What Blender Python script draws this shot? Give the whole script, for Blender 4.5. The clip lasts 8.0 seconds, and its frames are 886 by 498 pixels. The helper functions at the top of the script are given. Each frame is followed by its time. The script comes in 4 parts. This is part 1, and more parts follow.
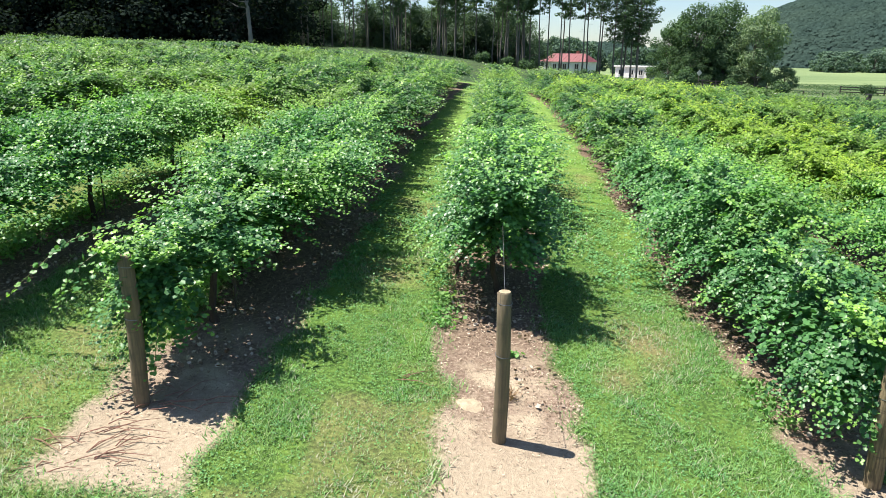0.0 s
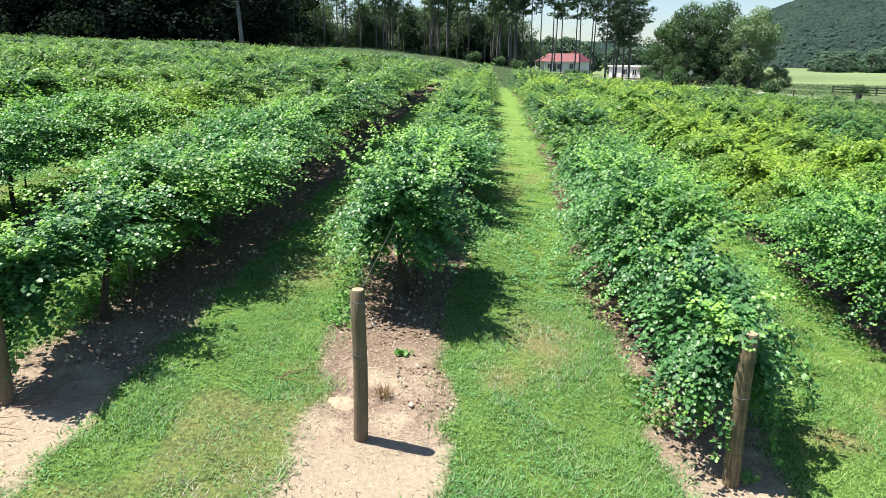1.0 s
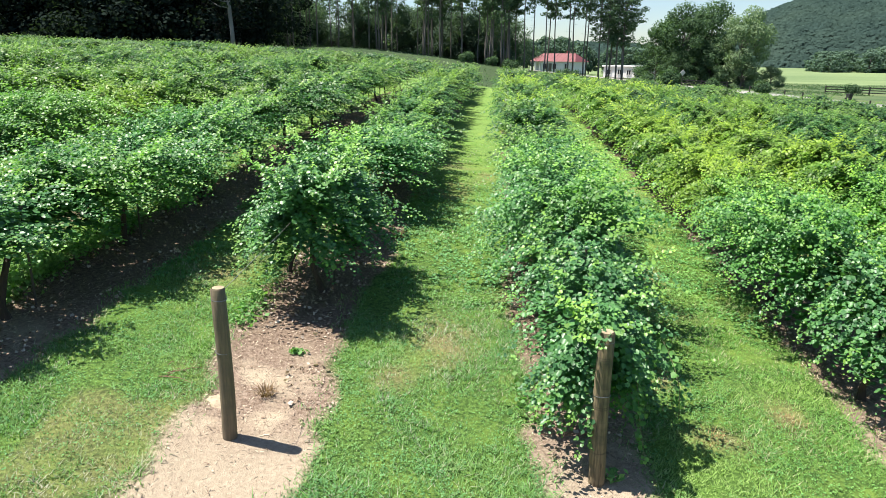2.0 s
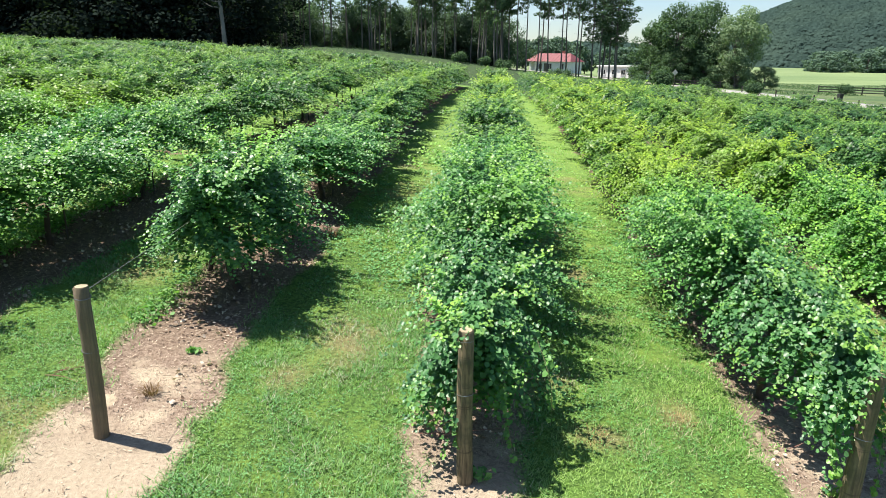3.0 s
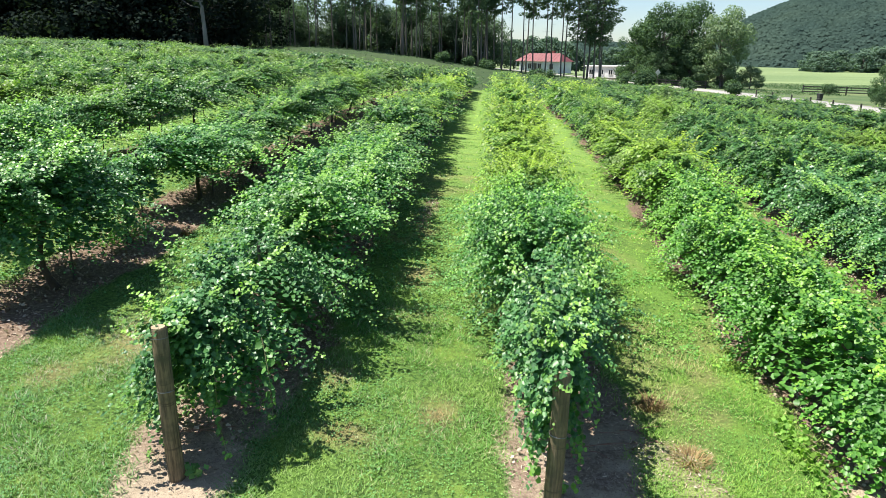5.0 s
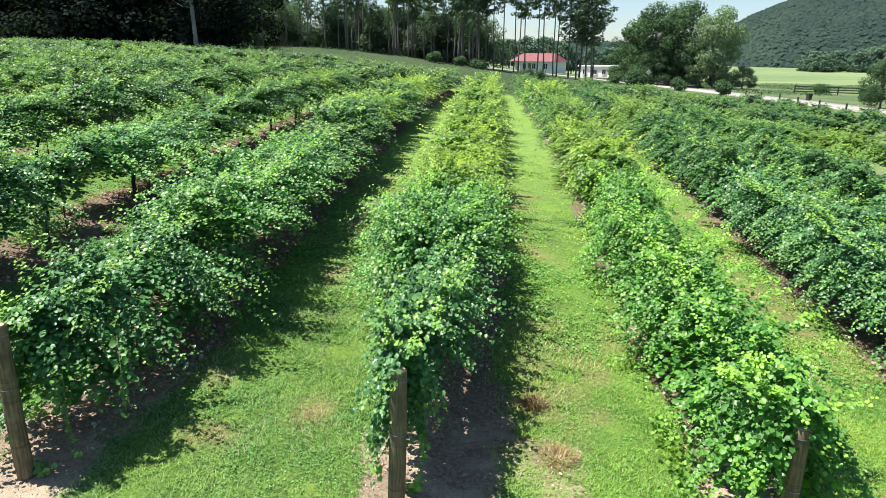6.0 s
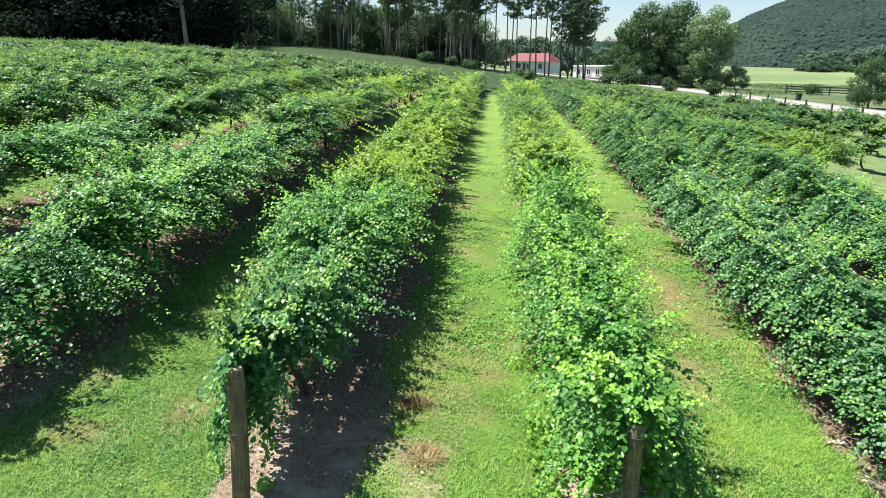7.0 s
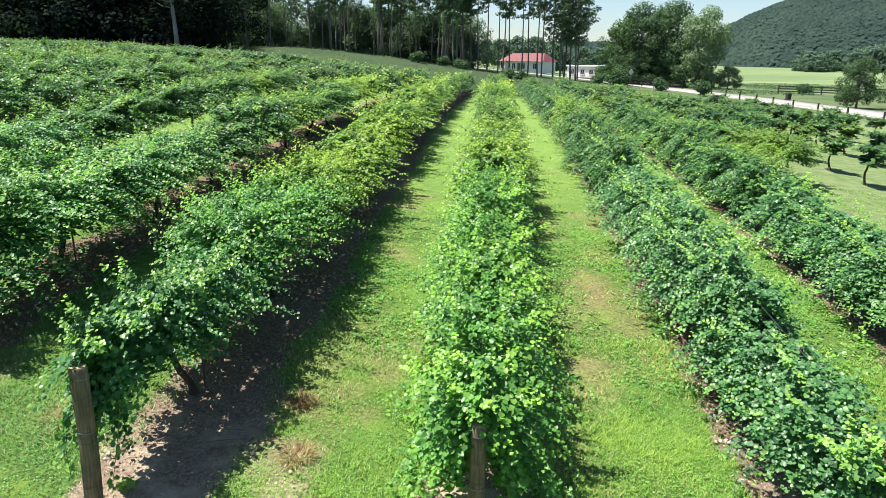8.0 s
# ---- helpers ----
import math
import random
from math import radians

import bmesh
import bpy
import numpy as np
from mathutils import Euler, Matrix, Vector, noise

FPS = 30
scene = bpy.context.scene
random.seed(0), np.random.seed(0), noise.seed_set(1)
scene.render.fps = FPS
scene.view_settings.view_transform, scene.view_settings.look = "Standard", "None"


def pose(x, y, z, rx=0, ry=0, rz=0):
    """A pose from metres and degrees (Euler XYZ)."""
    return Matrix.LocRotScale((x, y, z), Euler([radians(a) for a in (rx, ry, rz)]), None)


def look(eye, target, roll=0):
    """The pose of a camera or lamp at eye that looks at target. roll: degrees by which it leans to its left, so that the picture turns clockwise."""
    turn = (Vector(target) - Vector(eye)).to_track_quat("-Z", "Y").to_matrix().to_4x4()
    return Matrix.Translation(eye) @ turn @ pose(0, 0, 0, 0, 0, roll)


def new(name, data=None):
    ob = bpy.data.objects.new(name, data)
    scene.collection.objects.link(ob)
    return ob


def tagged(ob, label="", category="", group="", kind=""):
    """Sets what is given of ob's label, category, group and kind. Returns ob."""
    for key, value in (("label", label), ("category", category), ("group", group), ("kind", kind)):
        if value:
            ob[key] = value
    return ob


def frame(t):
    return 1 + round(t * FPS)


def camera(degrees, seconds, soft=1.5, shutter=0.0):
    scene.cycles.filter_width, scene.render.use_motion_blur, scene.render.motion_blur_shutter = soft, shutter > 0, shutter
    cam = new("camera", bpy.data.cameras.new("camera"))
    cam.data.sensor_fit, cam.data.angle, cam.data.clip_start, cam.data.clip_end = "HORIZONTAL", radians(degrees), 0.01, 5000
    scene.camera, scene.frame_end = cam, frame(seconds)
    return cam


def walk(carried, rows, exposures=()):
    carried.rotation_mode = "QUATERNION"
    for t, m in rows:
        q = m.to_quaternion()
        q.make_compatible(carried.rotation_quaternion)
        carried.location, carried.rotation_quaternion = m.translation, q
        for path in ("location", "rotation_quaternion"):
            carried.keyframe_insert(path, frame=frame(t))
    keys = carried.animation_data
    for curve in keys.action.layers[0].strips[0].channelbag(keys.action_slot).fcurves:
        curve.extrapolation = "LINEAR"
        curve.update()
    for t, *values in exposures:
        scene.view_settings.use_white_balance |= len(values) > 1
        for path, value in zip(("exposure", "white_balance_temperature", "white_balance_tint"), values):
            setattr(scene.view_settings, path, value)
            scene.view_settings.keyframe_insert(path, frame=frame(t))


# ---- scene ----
cam = camera(66.75, 8.0, soft=0.8)
PATH = [
    (0.0, (-0.166, 0.210, 3.527), (-0.839, 9.808, 0.804), 0.81),
    (0.5, (0.506, 0.256, 3.526), (-0.169, 9.855, 0.803), 0.81),
    (1.0, (1.169, 0.303, 3.526), (0.493, 9.901, 0.803), 0.80),
    (1.5, (1.807, 0.350, 3.526), (1.129, 9.948, 0.803), 0.80),
    (2.0, (2.434, 0.397, 3.526), (1.754, 9.995, 0.803), 0.80),
    (2.5, (3.051, 0.444, 3.527), (2.369, 10.042, 0.804), 0.79),
    (3.0, (3.674, 0.491, 3.528), (2.989, 10.089, 0.806), 0.79),
    (3.5, (4.318, 0.539, 3.530), (3.632, 10.136, 0.808), 0.78),
    (4.0, (4.982, 0.586, 3.533), (4.294, 10.184, 0.810), 0.78),
    (4.5, (5.675, 0.634, 3.536), (4.985, 10.231, 0.813), 0.78),
    (5.0, (6.382, 0.682, 3.539), (5.690, 10.279, 0.817), 0.77),
    (5.5, (7.094, 0.729, 3.543), (6.400, 10.327, 0.821), 0.77),
    (6.0, (7.809, 0.777, 3.547), (7.113, 10.375, 0.825), 0.76),
    (6.5, (8.524, 0.825, 3.552), (7.827, 10.423, 0.830), 0.76),
    (7.0, (9.232, 0.874, 3.558), (8.532, 10.471, 0.836), 0.76),
    (7.5, (9.917, 0.922, 3.564), (9.215, 10.519, 0.842), 0.75),
    (8.0, (10.594, 0.970, 3.570), (9.891, 10.567, 0.848), 0.75),
]
walk(cam, [(t, look(eye, target, roll)) for t, eye, target, roll in PATH])

# ---- world, sun, exposure ----
scene.view_settings.exposure = 1.02
SUN_DIR = Vector((-0.425, 0.05, 1.0)).normalized()
world = bpy.data.worlds.new("sky")
scene.world = world
world.use_nodes = True
wt = world.node_tree
sky = wt.nodes.new("ShaderNodeTexSky")
sky.sky_type = "NISHITA"
sky.sun_disc = False
sky.sun_elevation = math.asin(SUN_DIR.z)
sky.sun_rotation = math.atan2(SUN_DIR.x, SUN_DIR.y)
sky.dust_density = 0.5
sky.ozone_density = 4.2
sky.air_density = 1.0
wt.links.new(sky.outputs[0], wt.nodes["Background"].inputs[0])
wt.nodes["Background"].inputs[1].default_value = 0.078
sun = new("sun", bpy.data.lights.new("sun", "SUN"))
sun.data.energy = 5.6
sun.data.angle = radians(0.55)
sun.data.color = (1.0, 0.95, 0.86)
sun.matrix_world = look(SUN_DIR * 60, (0, 0, 0))


# ---- terrain and small tools ----
ROW = 3.515          # distance between vine rows
rng = np.random.default_rng(7)


def vnoise(x, y, seed=0):
    """Smooth value noise, 0 to 1, on arrays."""
    x, y = np.asarray(x, float), np.asarray(y, float)
    xi, yi = np.floor(x), np.floor(y)
    u, v = x - xi, y - yi
    u, v = u * u * (3 - 2 * u), v * v * (3 - 2 * v)

    def h(a, b):
        s = np.sin(a * 127.1 + b * 311.7 + seed * 74.7) * 43758.5453
        return s - np.floor(s)
    return (h(xi, yi) * (1 - u) + h(xi + 1, yi) * u) * (1 - v) + (h(xi, yi + 1) * (1 - u) + h(xi + 1, yi + 1) * u) * v


def ground_z(x, y):
    x, y = np.asarray(x, float), np.asarray(y, float)
    left = 1.5 * (1 - np.exp(np.minimum(x, 0) / 20))
    right = -0.075 * np.clip(x, 0, 30) - 1.2 * (1 - np.exp(-np.maximum(x - 30, 0) * 0.0625))
    rise = np.where(y > 6, 2.0 * (1 - np.exp(-(np.maximum(y, 6) - 6) / 30)), 0.066 * (np.maximum(y, -30) - 6))
    knoll = 2.2 * np.exp(-(((x + 24) / 24) ** 2 + ((y - 120) / 22) ** 2))
    u, v = np.clip((y - 28) / 47, 0, 1), np.clip((112 - y) / 26, 0, 1)
    hollow = 1.05 * u * u * (3 - 2 * u) * v * v * (3 - 2 * v) * np.exp(-((x - 10) / np.where(x < 10, 21.0, 11.3)) ** 2)
    w = np.clip((x - 60) / 60, 0, 1)
    pasture = 0.0072 * np.clip(y - 190, 0, 500) * w * w * (3 - 2 * w)
    return left + right + rise + knoll - hollow + pasture


def soil_value(x, y):
    """Above 0 where the strip under a row is bare, below 0 where grass grows."""
    x, y = np.asarray(x, float), np.asarray(y, float)
    k = np.round(x / ROW)
    d = np.abs(x - k * ROW - np.where((k < 0) | (k == 2), 0.3, 0.0))
    edge = np.where(k > 2, 0.58, 0.68) + 0.34 * (vnoise(x * 1.3, y * 0.9, 3) - 0.5) + 0.25 * (vnoise(x * 4, y * 3.5, 5) - 0.5)
    start = 4.4 + 0.8 * (vnoise(k * 3.7, 0, 9) - 0.5) + np.where(k >= 2, 1.0, 0) + np.where(k == 0, -1.2, 0)
    s = np.minimum((edge - d) / 0.35, (y - start) / 0.5)
    s = np.minimum(s, (np.where((k > 1) | (k < -7), 80, 68) - y) / 2)
    s = np.where(k > 5, -1, s)
    bare = (vnoise(x * 0.8 + 7, y * 0.55, 21) - 0.90) * 5 - 0.1
    return np.maximum(s, np.where(np.abs(y - 10) < 14, bare, -1))


DRY = ((1.9, 8.4, 0.5, 0.8), (4.86, 6.9, 0.4, 0.25), (8.56, 7.15, 0.22, 0.4), (8.4, 8.2, 0.25, 0.35), (12.5, 12.8, 0.5, 1.3),
       (5.15, 11.6, 0.3, 0.6), (5.85, 7.5, 0.25, 0.4), (1.4, 7.4, 0.25, 0.3), (-1.55, 9.8, 0.35, 0.5), (12.0, 9.6, 0.4, 0.9))


def dry_value(x, y):
    """Patches where the grass has dried to straw."""
    worn = vnoise(np.asarray(x) * 0.7 + 4, np.asarray(y) * 0.5, 61) * 0.6 + vnoise(np.asarray(x) * 2.6, np.asarray(y) * 2.1, 63) * 0.4
    out = np.clip((worn - 0.52) * 2.6, 0, 0.6)
    for cx, cy, rx, ry in DRY:
        out = np.maximum(out, np.exp(-(((x - cx) / rx) ** 2 + ((y - cy) / ry) ** 2)))
    return out * (0.45 + 0.9 * vnoise(np.asarray(x) * 5, np.asarray(y) * 5, 17))


def mesh_data(name, verts, faces, mats, values=None, mat_index=None, smooth=False):
    """A mesh from arrays: faces all of one size; values: name -> one float a point."""
    verts, faces = np.asarray(verts, np.float32), np.asarray(faces, np.int32)
    me = bpy.data.meshes.new(name)
    n, k = faces.shape
    me.vertices.add(len(verts))
    me.vertices.foreach_set("co", verts.ravel())
    me.loops.add(n * k)
    me.loops.foreach_set("vertex_index", faces.ravel())
    me.polygons.add(n)
    me.polygons.foreach_set("loop_start", np.arange(0, n * k, k, dtype=np.int32))
    if mat_index is not None:
        me.polygons.foreach_set("material_index", np.asarray(mat_index, np.int32))
    if smooth:
        me.polygons.foreach_set("use_smooth", np.ones(n, bool))
    for key, val in (values or {}).items():
        at = me.attributes.new(key, "FLOAT", "POINT")
        at.data.foreach_set("value", np.asarray(val, np.float32))
    for m in mats if isinstance(mats, (list, tuple)) else [mats]:
        me.materials.append(m)
    me.update(calc_edges=True)
    return me


def part(name, bm, material, parent=None, label="", smooth=False):
    """Links a bmesh, or a ready mesh, as one object under a thing."""
    if isinstance(bm, bmesh.types.BMesh):
        me = bpy.data.meshes.new(name)
        bm.normal_update()
        bm.to_mesh(me)
        bm.free()
        me.materials.append(material)
        if smooth:
            me.polygons.foreach_set("use_smooth", [True] * len(me.polygons))
    else:
        me = bm
    ob = new(name, me)
    if parent is not None:
        ob.parent = parent
    return tagged(ob, label)


def thing(name, label, category, m, group="", kind=""):
    ob = new(name)
    ob.empty_display_size = 0.2
    ob.matrix_world = m
    return tagged(ob, label, category, group, kind)


def at(x, y, dz=0.0, rz=0.0, rx=0.0, ry=0.0):
    return pose(x, y, float(ground_z(x, y)) + dz, rx, ry, rz)


def box(bm, x0, x1, y0, y1, z0, z1, bevel=0.0):
    made = bmesh.ops.create_cube(bm, size=1.0)["verts"]
    for v in made:
        v.co = Vector(((x0 + x1) / 2 + v.co.x * (x1 - x0), (y0 + y1) / 2 + v.co.y * (y1 - y0), (z0 + z1) / 2 + v.co.z * (z1 - z0)))
    if bevel:
        edges = {e for v in made for e in v.link_edges}
        bmesh.ops.bevel(bm, geom=list(edges), offset=bevel, segments=1, affect="EDGES")
    return bm


def tube(bm, pts, radii, sides=8, cap=True):
    """A round limb along points."""
    rings = []
    pts = [Vector(p) for p in pts]
    for i, p in enumerate(pts):
        d = (pts[min(i + 1, len(pts) - 1)] - pts[max(i - 1, 0)]).normalized()
        a = d.orthogonal().normalized() if abs(d.z) < 0.99 else Vector((1, 0, 0))
        if i:
            a = (last - d * last.dot(d)).normalized()
        last = a
        b = d.cross(a)
        rings.append([bm.verts.new(p + (a * math.cos(t) + b * math.sin(t)) * radii[i]) for t in (2 * math.pi * j / sides for j in range(sides))])
    for r0, r1 in zip(rings, rings[1:]):
        for j in range(sides):
            bm.faces.new((r0[j], r0[(j + 1) % sides], r1[(j + 1) % sides], r1[j]))
    if cap:
        bm.faces.new(rings[-1])
        bm.faces.new(rings[0][::-1])
    return bm


# ---- materials ----
def material(name):
    m = bpy.data.materials.new(name)
    m.use_nodes = True
    nt = m.node_tree
    return m, nt, nt.nodes["Principled BSDF"]


def node(nt, kind, ins=(), operation=None, attribute_name=None):
    """A node with its settings; ins: input -> value or socket."""
    n = nt.nodes.new(kind)
    if operation:
        n.operation = operation
    if attribute_name:
        n.attribute_name = attribute_name
    for k, v in dict(ins).items():
        if isinstance(v, bpy.types.NodeSocket):
            nt.links.new(v, n.inputs[k])
        else:
            n.inputs[k].default_value = v
    return n


def mix(nt, fac, a, b, mode="MIX"):
    n = nt.nodes.new("ShaderNodeMix")
    n.data_type, n.blend_type = "RGBA", mode
    for sock, v in ((n.inputs[0], fac), (n.inputs[6], a), (n.inputs[7], b)):
        if isinstance(v, bpy.types.NodeSocket):
            nt.links.new(v, sock)
        elif isinstance(v, (int, float)):
            sock.default_value = v
        else:
            sock.default_value = (*v, 1)
    return n.outputs[2]


def ramp(nt, fac, lo, hi):
    n = node(nt, "ShaderNodeMapRange", {0: fac, 1: lo, 2: hi})
    return n.outputs[0]


def where(nt):
    return node(nt, "ShaderNodeNewGeometry")


def noise_tex(nt, vec, scale, detail=3.0, rough=0.55):
    return node(nt, "ShaderNodeTexNoise", {"Vector": vec, "Scale": scale, "Detail": detail, "Roughness": rough}).outputs[0]


def bumped(nt, bsdf, height, strength, distance=0.02):
    b = node(nt, "ShaderNodeBump", {"Height": height, "Strength": strength, "Distance": distance})
    nt.links.new(b.outputs[0], bsdf.inputs["Normal"])


def leaf_material(name, dark, mid, young, patch, rough=0.42, trans=0.30, patch_scale=0.16, spec=0.32, across=None, clump_shade=0.0, deep=0.66):
    """Foliage: each leaf varies in colour, shoot tips are younger, whole stretches run yellower, gaps between clumps
    are painted darker.
    """
    m, nt, b = material(name)
    g = where(nt)
    isl = g.outputs["Random Per Island"]
    col = mix(nt, ramp(nt, isl, 0.1, 0.95), dark, mid)
    if young:
        age = node(nt, "ShaderNodeAttribute", attribute_name="age").outputs["Fac"]
        col = mix(nt, ramp(nt, age, 0.25, 1.0), col, young)
    if patch:
        big = noise_tex(nt, g.outputs["Position"], patch_scale, 2.0)
        col = mix(nt, ramp(nt, big, 0.50, 0.74), col, patch)
    if clump_shade:
        # shade in the gaps between leaf clumps is painted on as bluish darkening
        clump = noise_tex(nt, g.outputs["Position"], clump_shade, 2.0)
        col = mix(nt, 1.0, col, mix(nt, ramp(nt, clump, 0.34, 0.62), (deep, deep * 1.06, deep * 1.16), (1.16, 1.14, 1.02)), "MULTIPLY")
    if across:
        # the moister west side grows bluer, the dry east side yellower
        px = node(nt, "ShaderNodeSeparateXYZ", {0: g.outputs["Position"]}).outputs[0]
        col = mix(nt, 1.0, col, mix(nt, ramp(nt, px, *across), (0.93, 0.97, 1.44), (1.06, 1.09, 0.96)), "MULTIPLY")
    fine = noise_tex(nt, g.outputs["Position"], 40.0, 2.0)
    col = mix(nt, 0.5, col, mix(nt, fine, (0.55, 0.55, 0.55), (1.25, 1.25, 1.25)), "MULTIPLY") if rough < 0.6 else col
    nt.links.new(col, b.inputs["Base Color"])
    b.inputs["Roughness"].default_value = rough
    b.inputs["Specular IOR Level"].default_value = spec
    t = node(nt, "ShaderNodeBsdfTranslucent")
    nt.links.new(mix(nt, 1.0, col, (1.0, 1.25, 0.45), "MULTIPLY"), t.inputs[0])
    s = node(nt, "ShaderNodeMixShader", {0: trans})
    nt.links.new(b.outputs[0], s.inputs[1])
    nt.links.new(t.outputs[0], s.inputs[2])
    nt.links.new(s.outputs[0], nt.nodes["Material Output"].inputs[0])
    return m


def plain_material(name, a, b_col, scale, rough=0.7, bump=0.3, metal=0.0, stretch=(1, 1, 1), deep=0.02):
    """Two tones of one stuff, blotched at two scales, with fine relief."""
    m, nt, b = material(name)
    co = node(nt, "ShaderNodeTexCoord").outputs["Object"]
    mp = node(nt, "ShaderNodeMapping", {"Vector": co, "Scale": stretch}).outputs[0]
    n1, n2 = noise_tex(nt, mp, scale, 4.0), noise_tex(nt, mp, scale * 9, 3.0)
    col = mix(nt, ramp(nt, n1, 0.3, 0.7), a, b_col)
    col = mix(nt, ramp(nt, n2, 0.2, 0.9), col, mix(nt, 0.5, col, (0.4, 0.4, 0.4), "MULTIPLY"))
    nt.links.new(col, b.inputs["Base Color"])
    b.inputs["Roughness"].default_value = rough
    b.inputs["Metallic"].default_value = metal
    bumped(nt, b, n2, bump, deep)
    return m


VINE = leaf_material("vine_leaf", (0.058, 0.154, 0.056), (0.114, 0.266, 0.088), (0.246, 0.412, 0.090), (0.246, 0.380, 0.062), rough=0.42, trans=0.38, spec=0.26, clump_shade=2.0, deep=0.46)
VINE_BLUE = leaf_material("vine_leaf_blue", (0.056, 0.159, 0.060), (0.125, 0.291, 0.103), (0.252, 0.442, 0.083), None, rough=0.39, trans=0.33, spec=0.36, clump_shade=2.6)
VINE_NEAR = leaf_material("vine_leaf_near", (0.069, 0.186, 0.047), (0.141, 0.325, 0.074), (0.280, 0.476, 0.074), (0.241, 0.403, 0.058), rough=0.40, trans=0.37, spec=0.33, across=(3.0, 9.5), clump_shade=2.6)
VINE_DARK = leaf_material("vine_leaf_dark", (0.060, 0.164, 0.060), (0.127, 0.297, 0.103), (0.277, 0.496, 0.095), None, rough=0.38, trans=0.32, spec=0.40, clump_shade=2.6)
# far rows get a darker base and the deepest painted gaps between clumps
VINE_FAR = leaf_material("vine_leaf_far", (0.040, 0.112, 0.044), (0.076, 0.180, 0.068), (0.166, 0.288, 0.070), (0.150, 0.246, 0.050), rough=0.44, trans=0.34, spec=0.22, clump_shade=1.1, deep=0.45)
VINE_GOLD = leaf_material("vine_leaf_golden", (0.082, 0.190, 0.040), (0.170, 0.330, 0.056), (0.370, 0.510, 0.070), (0.280, 0.410, 0.048), rough=0.42, trans=0.36, spec=0.28, clump_shade=2.0, deep=0.56)
BROAD = leaf_material("tree_leaf", (0.044, 0.086, 0.048), (0.102, 0.164, 0.080), None, None, rough=0.7, trans=0.32, spec=0.06)
# the sunlit side of the big trees is put into this paler leaf colour
SUNLIT_BROAD = leaf_material("sunlit_tree_leaf", (0.115, 0.180, 0.104), (0.240, 0.320, 0.180), None, None, rough=0.7, trans=0.32, spec=0.06)
# grey haze before the trees behind the pines is put into this paler colour
HAZY_BACK_LEAF = leaf_material("hazy_wood_leaf", (0.076, 0.119, 0.095), (0.140, 0.196, 0.140), None, None, rough=0.8, trans=0.42, spec=0.06)
# the wood's deep shade is put into this near-black leaf colour
SHADED_WOOD_LEAF = leaf_material("shaded_wood_leaf", (0.021, 0.031, 0.025), (0.029, 0.042, 0.034), None, None, rough=0.95, trans=0.3, spec=0.0)
PINE = leaf_material("pine_needles", (0.070, 0.118, 0.078), (0.150, 0.215, 0.130), None, None, rough=0.7, trans=0.40, spec=0.06)
BLADE = leaf_material("grass_blade", (0.105, 0.215, 0.048), (0.240, 0.430, 0.095), (0.470, 0.430, 0.240), (0.300, 0.420, 0.095), rough=0.6, trans=0.35, patch_scale=0.7, spec=0.2, across=(3.2, 9.6))
CLOVER = leaf_material("clover_leaf", (0.090, 0.220, 0.054), (0.180, 0.385, 0.092), None, (0.230, 0.370, 0.070), rough=0.55, trans=0.25, patch_scale=0.9, spec=0.25, across=(3.2, 9.6))
# haze of distance is put into these bluish greens of hill and tree line
HAZY_HILL_FLOOR = plain_material("hazy_hill_floor", (0.046, 0.078, 0.068), (0.040, 0.068, 0.060), 0.05, 0.95, 0.3, deep=1.2)
HAZY_HILL_CROWN = leaf_material("hazy_hill_leaf", (0.042, 0.072, 0.064), (0.050, 0.082, 0.071), None, (0.066, 0.102, 0.080), rough=0.9, trans=0.3, patch_scale=0.014, spec=0.03)
HAZY_TREE_LEAF = leaf_material("hazy_tree_leaf", (0.071, 0.120, 0.092), (0.120, 0.182, 0.129), None, None, rough=0.8, trans=0.25, spec=0.05)
BARK = plain_material("vine_bark", (0.085, 0.060, 0.045), (0.040, 0.030, 0.024), 12, 0.9, 0.6, stretch=(1, 1, 0.2))
PINE_BARK = plain_material("pine_bark", (0.200, 0.180, 0.160), (0.120, 0.106, 0.094), 2.0, 0.9, 0.5, stretch=(1, 1, 0.3))
DEAD_WOOD = plain_material("dead_wood", (0.250, 0.240, 0.225), (0.150, 0.140, 0.130), 2.0, 0.9, 0.4, stretch=(1, 1, 0.2))
STAKE = plain_material("stake_metal", (0.070, 0.070, 0.065), (0.110, 0.080, 0.060), 9, 0.7, 0.2, 0.3)
WIRE = plain_material("wire_metal", (0.350, 0.350, 0.340), (0.220, 0.210, 0.200), 6, 0.45, 0.1, 0.9)
LITTER = leaf_material("litter", (0.180, 0.120, 0.085), (0.560, 0.450, 0.340), None, None, rough=0.85, trans=0.05)


def post_wood():
    m, nt, b = material("post_wood")
    co = node(nt, "ShaderNodeTexCoord").outputs["Object"]
    grain = noise_tex(nt, node(nt, "ShaderNodeMapping", {"Vector": co, "Scale": (30, 30, 2.2)}).outputs[0], 1.6, 6.0, 0.65)
    blot = noise_tex(nt, node(nt, "ShaderNodeMapping", {"Vector": co, "Scale": (3, 3, 5)}).outputs[0], 1.4, 3.0)
    band = noise_tex(nt, node(nt, "ShaderNodeMapping", {"Vector": co, "Scale": (0.8, 0.8, 11)}).outputs[0], 1.0, 4.0, 0.7)
    col = mix(nt, ramp(nt, grain, 0.38, 0.62), (0.060, 0.043, 0.023), (0.240, 0.178, 0.098))
    col = mix(nt, ramp(nt, blot, 0.45, 0.75), col, (0.058, 0.058, 0.032))
    col = mix(nt, ramp(nt, band, 0.56, 0.66), col, (0.050, 0.037, 0.022))
    rnd = node(nt, "ShaderNodeObjectInfo").outputs["Random"]
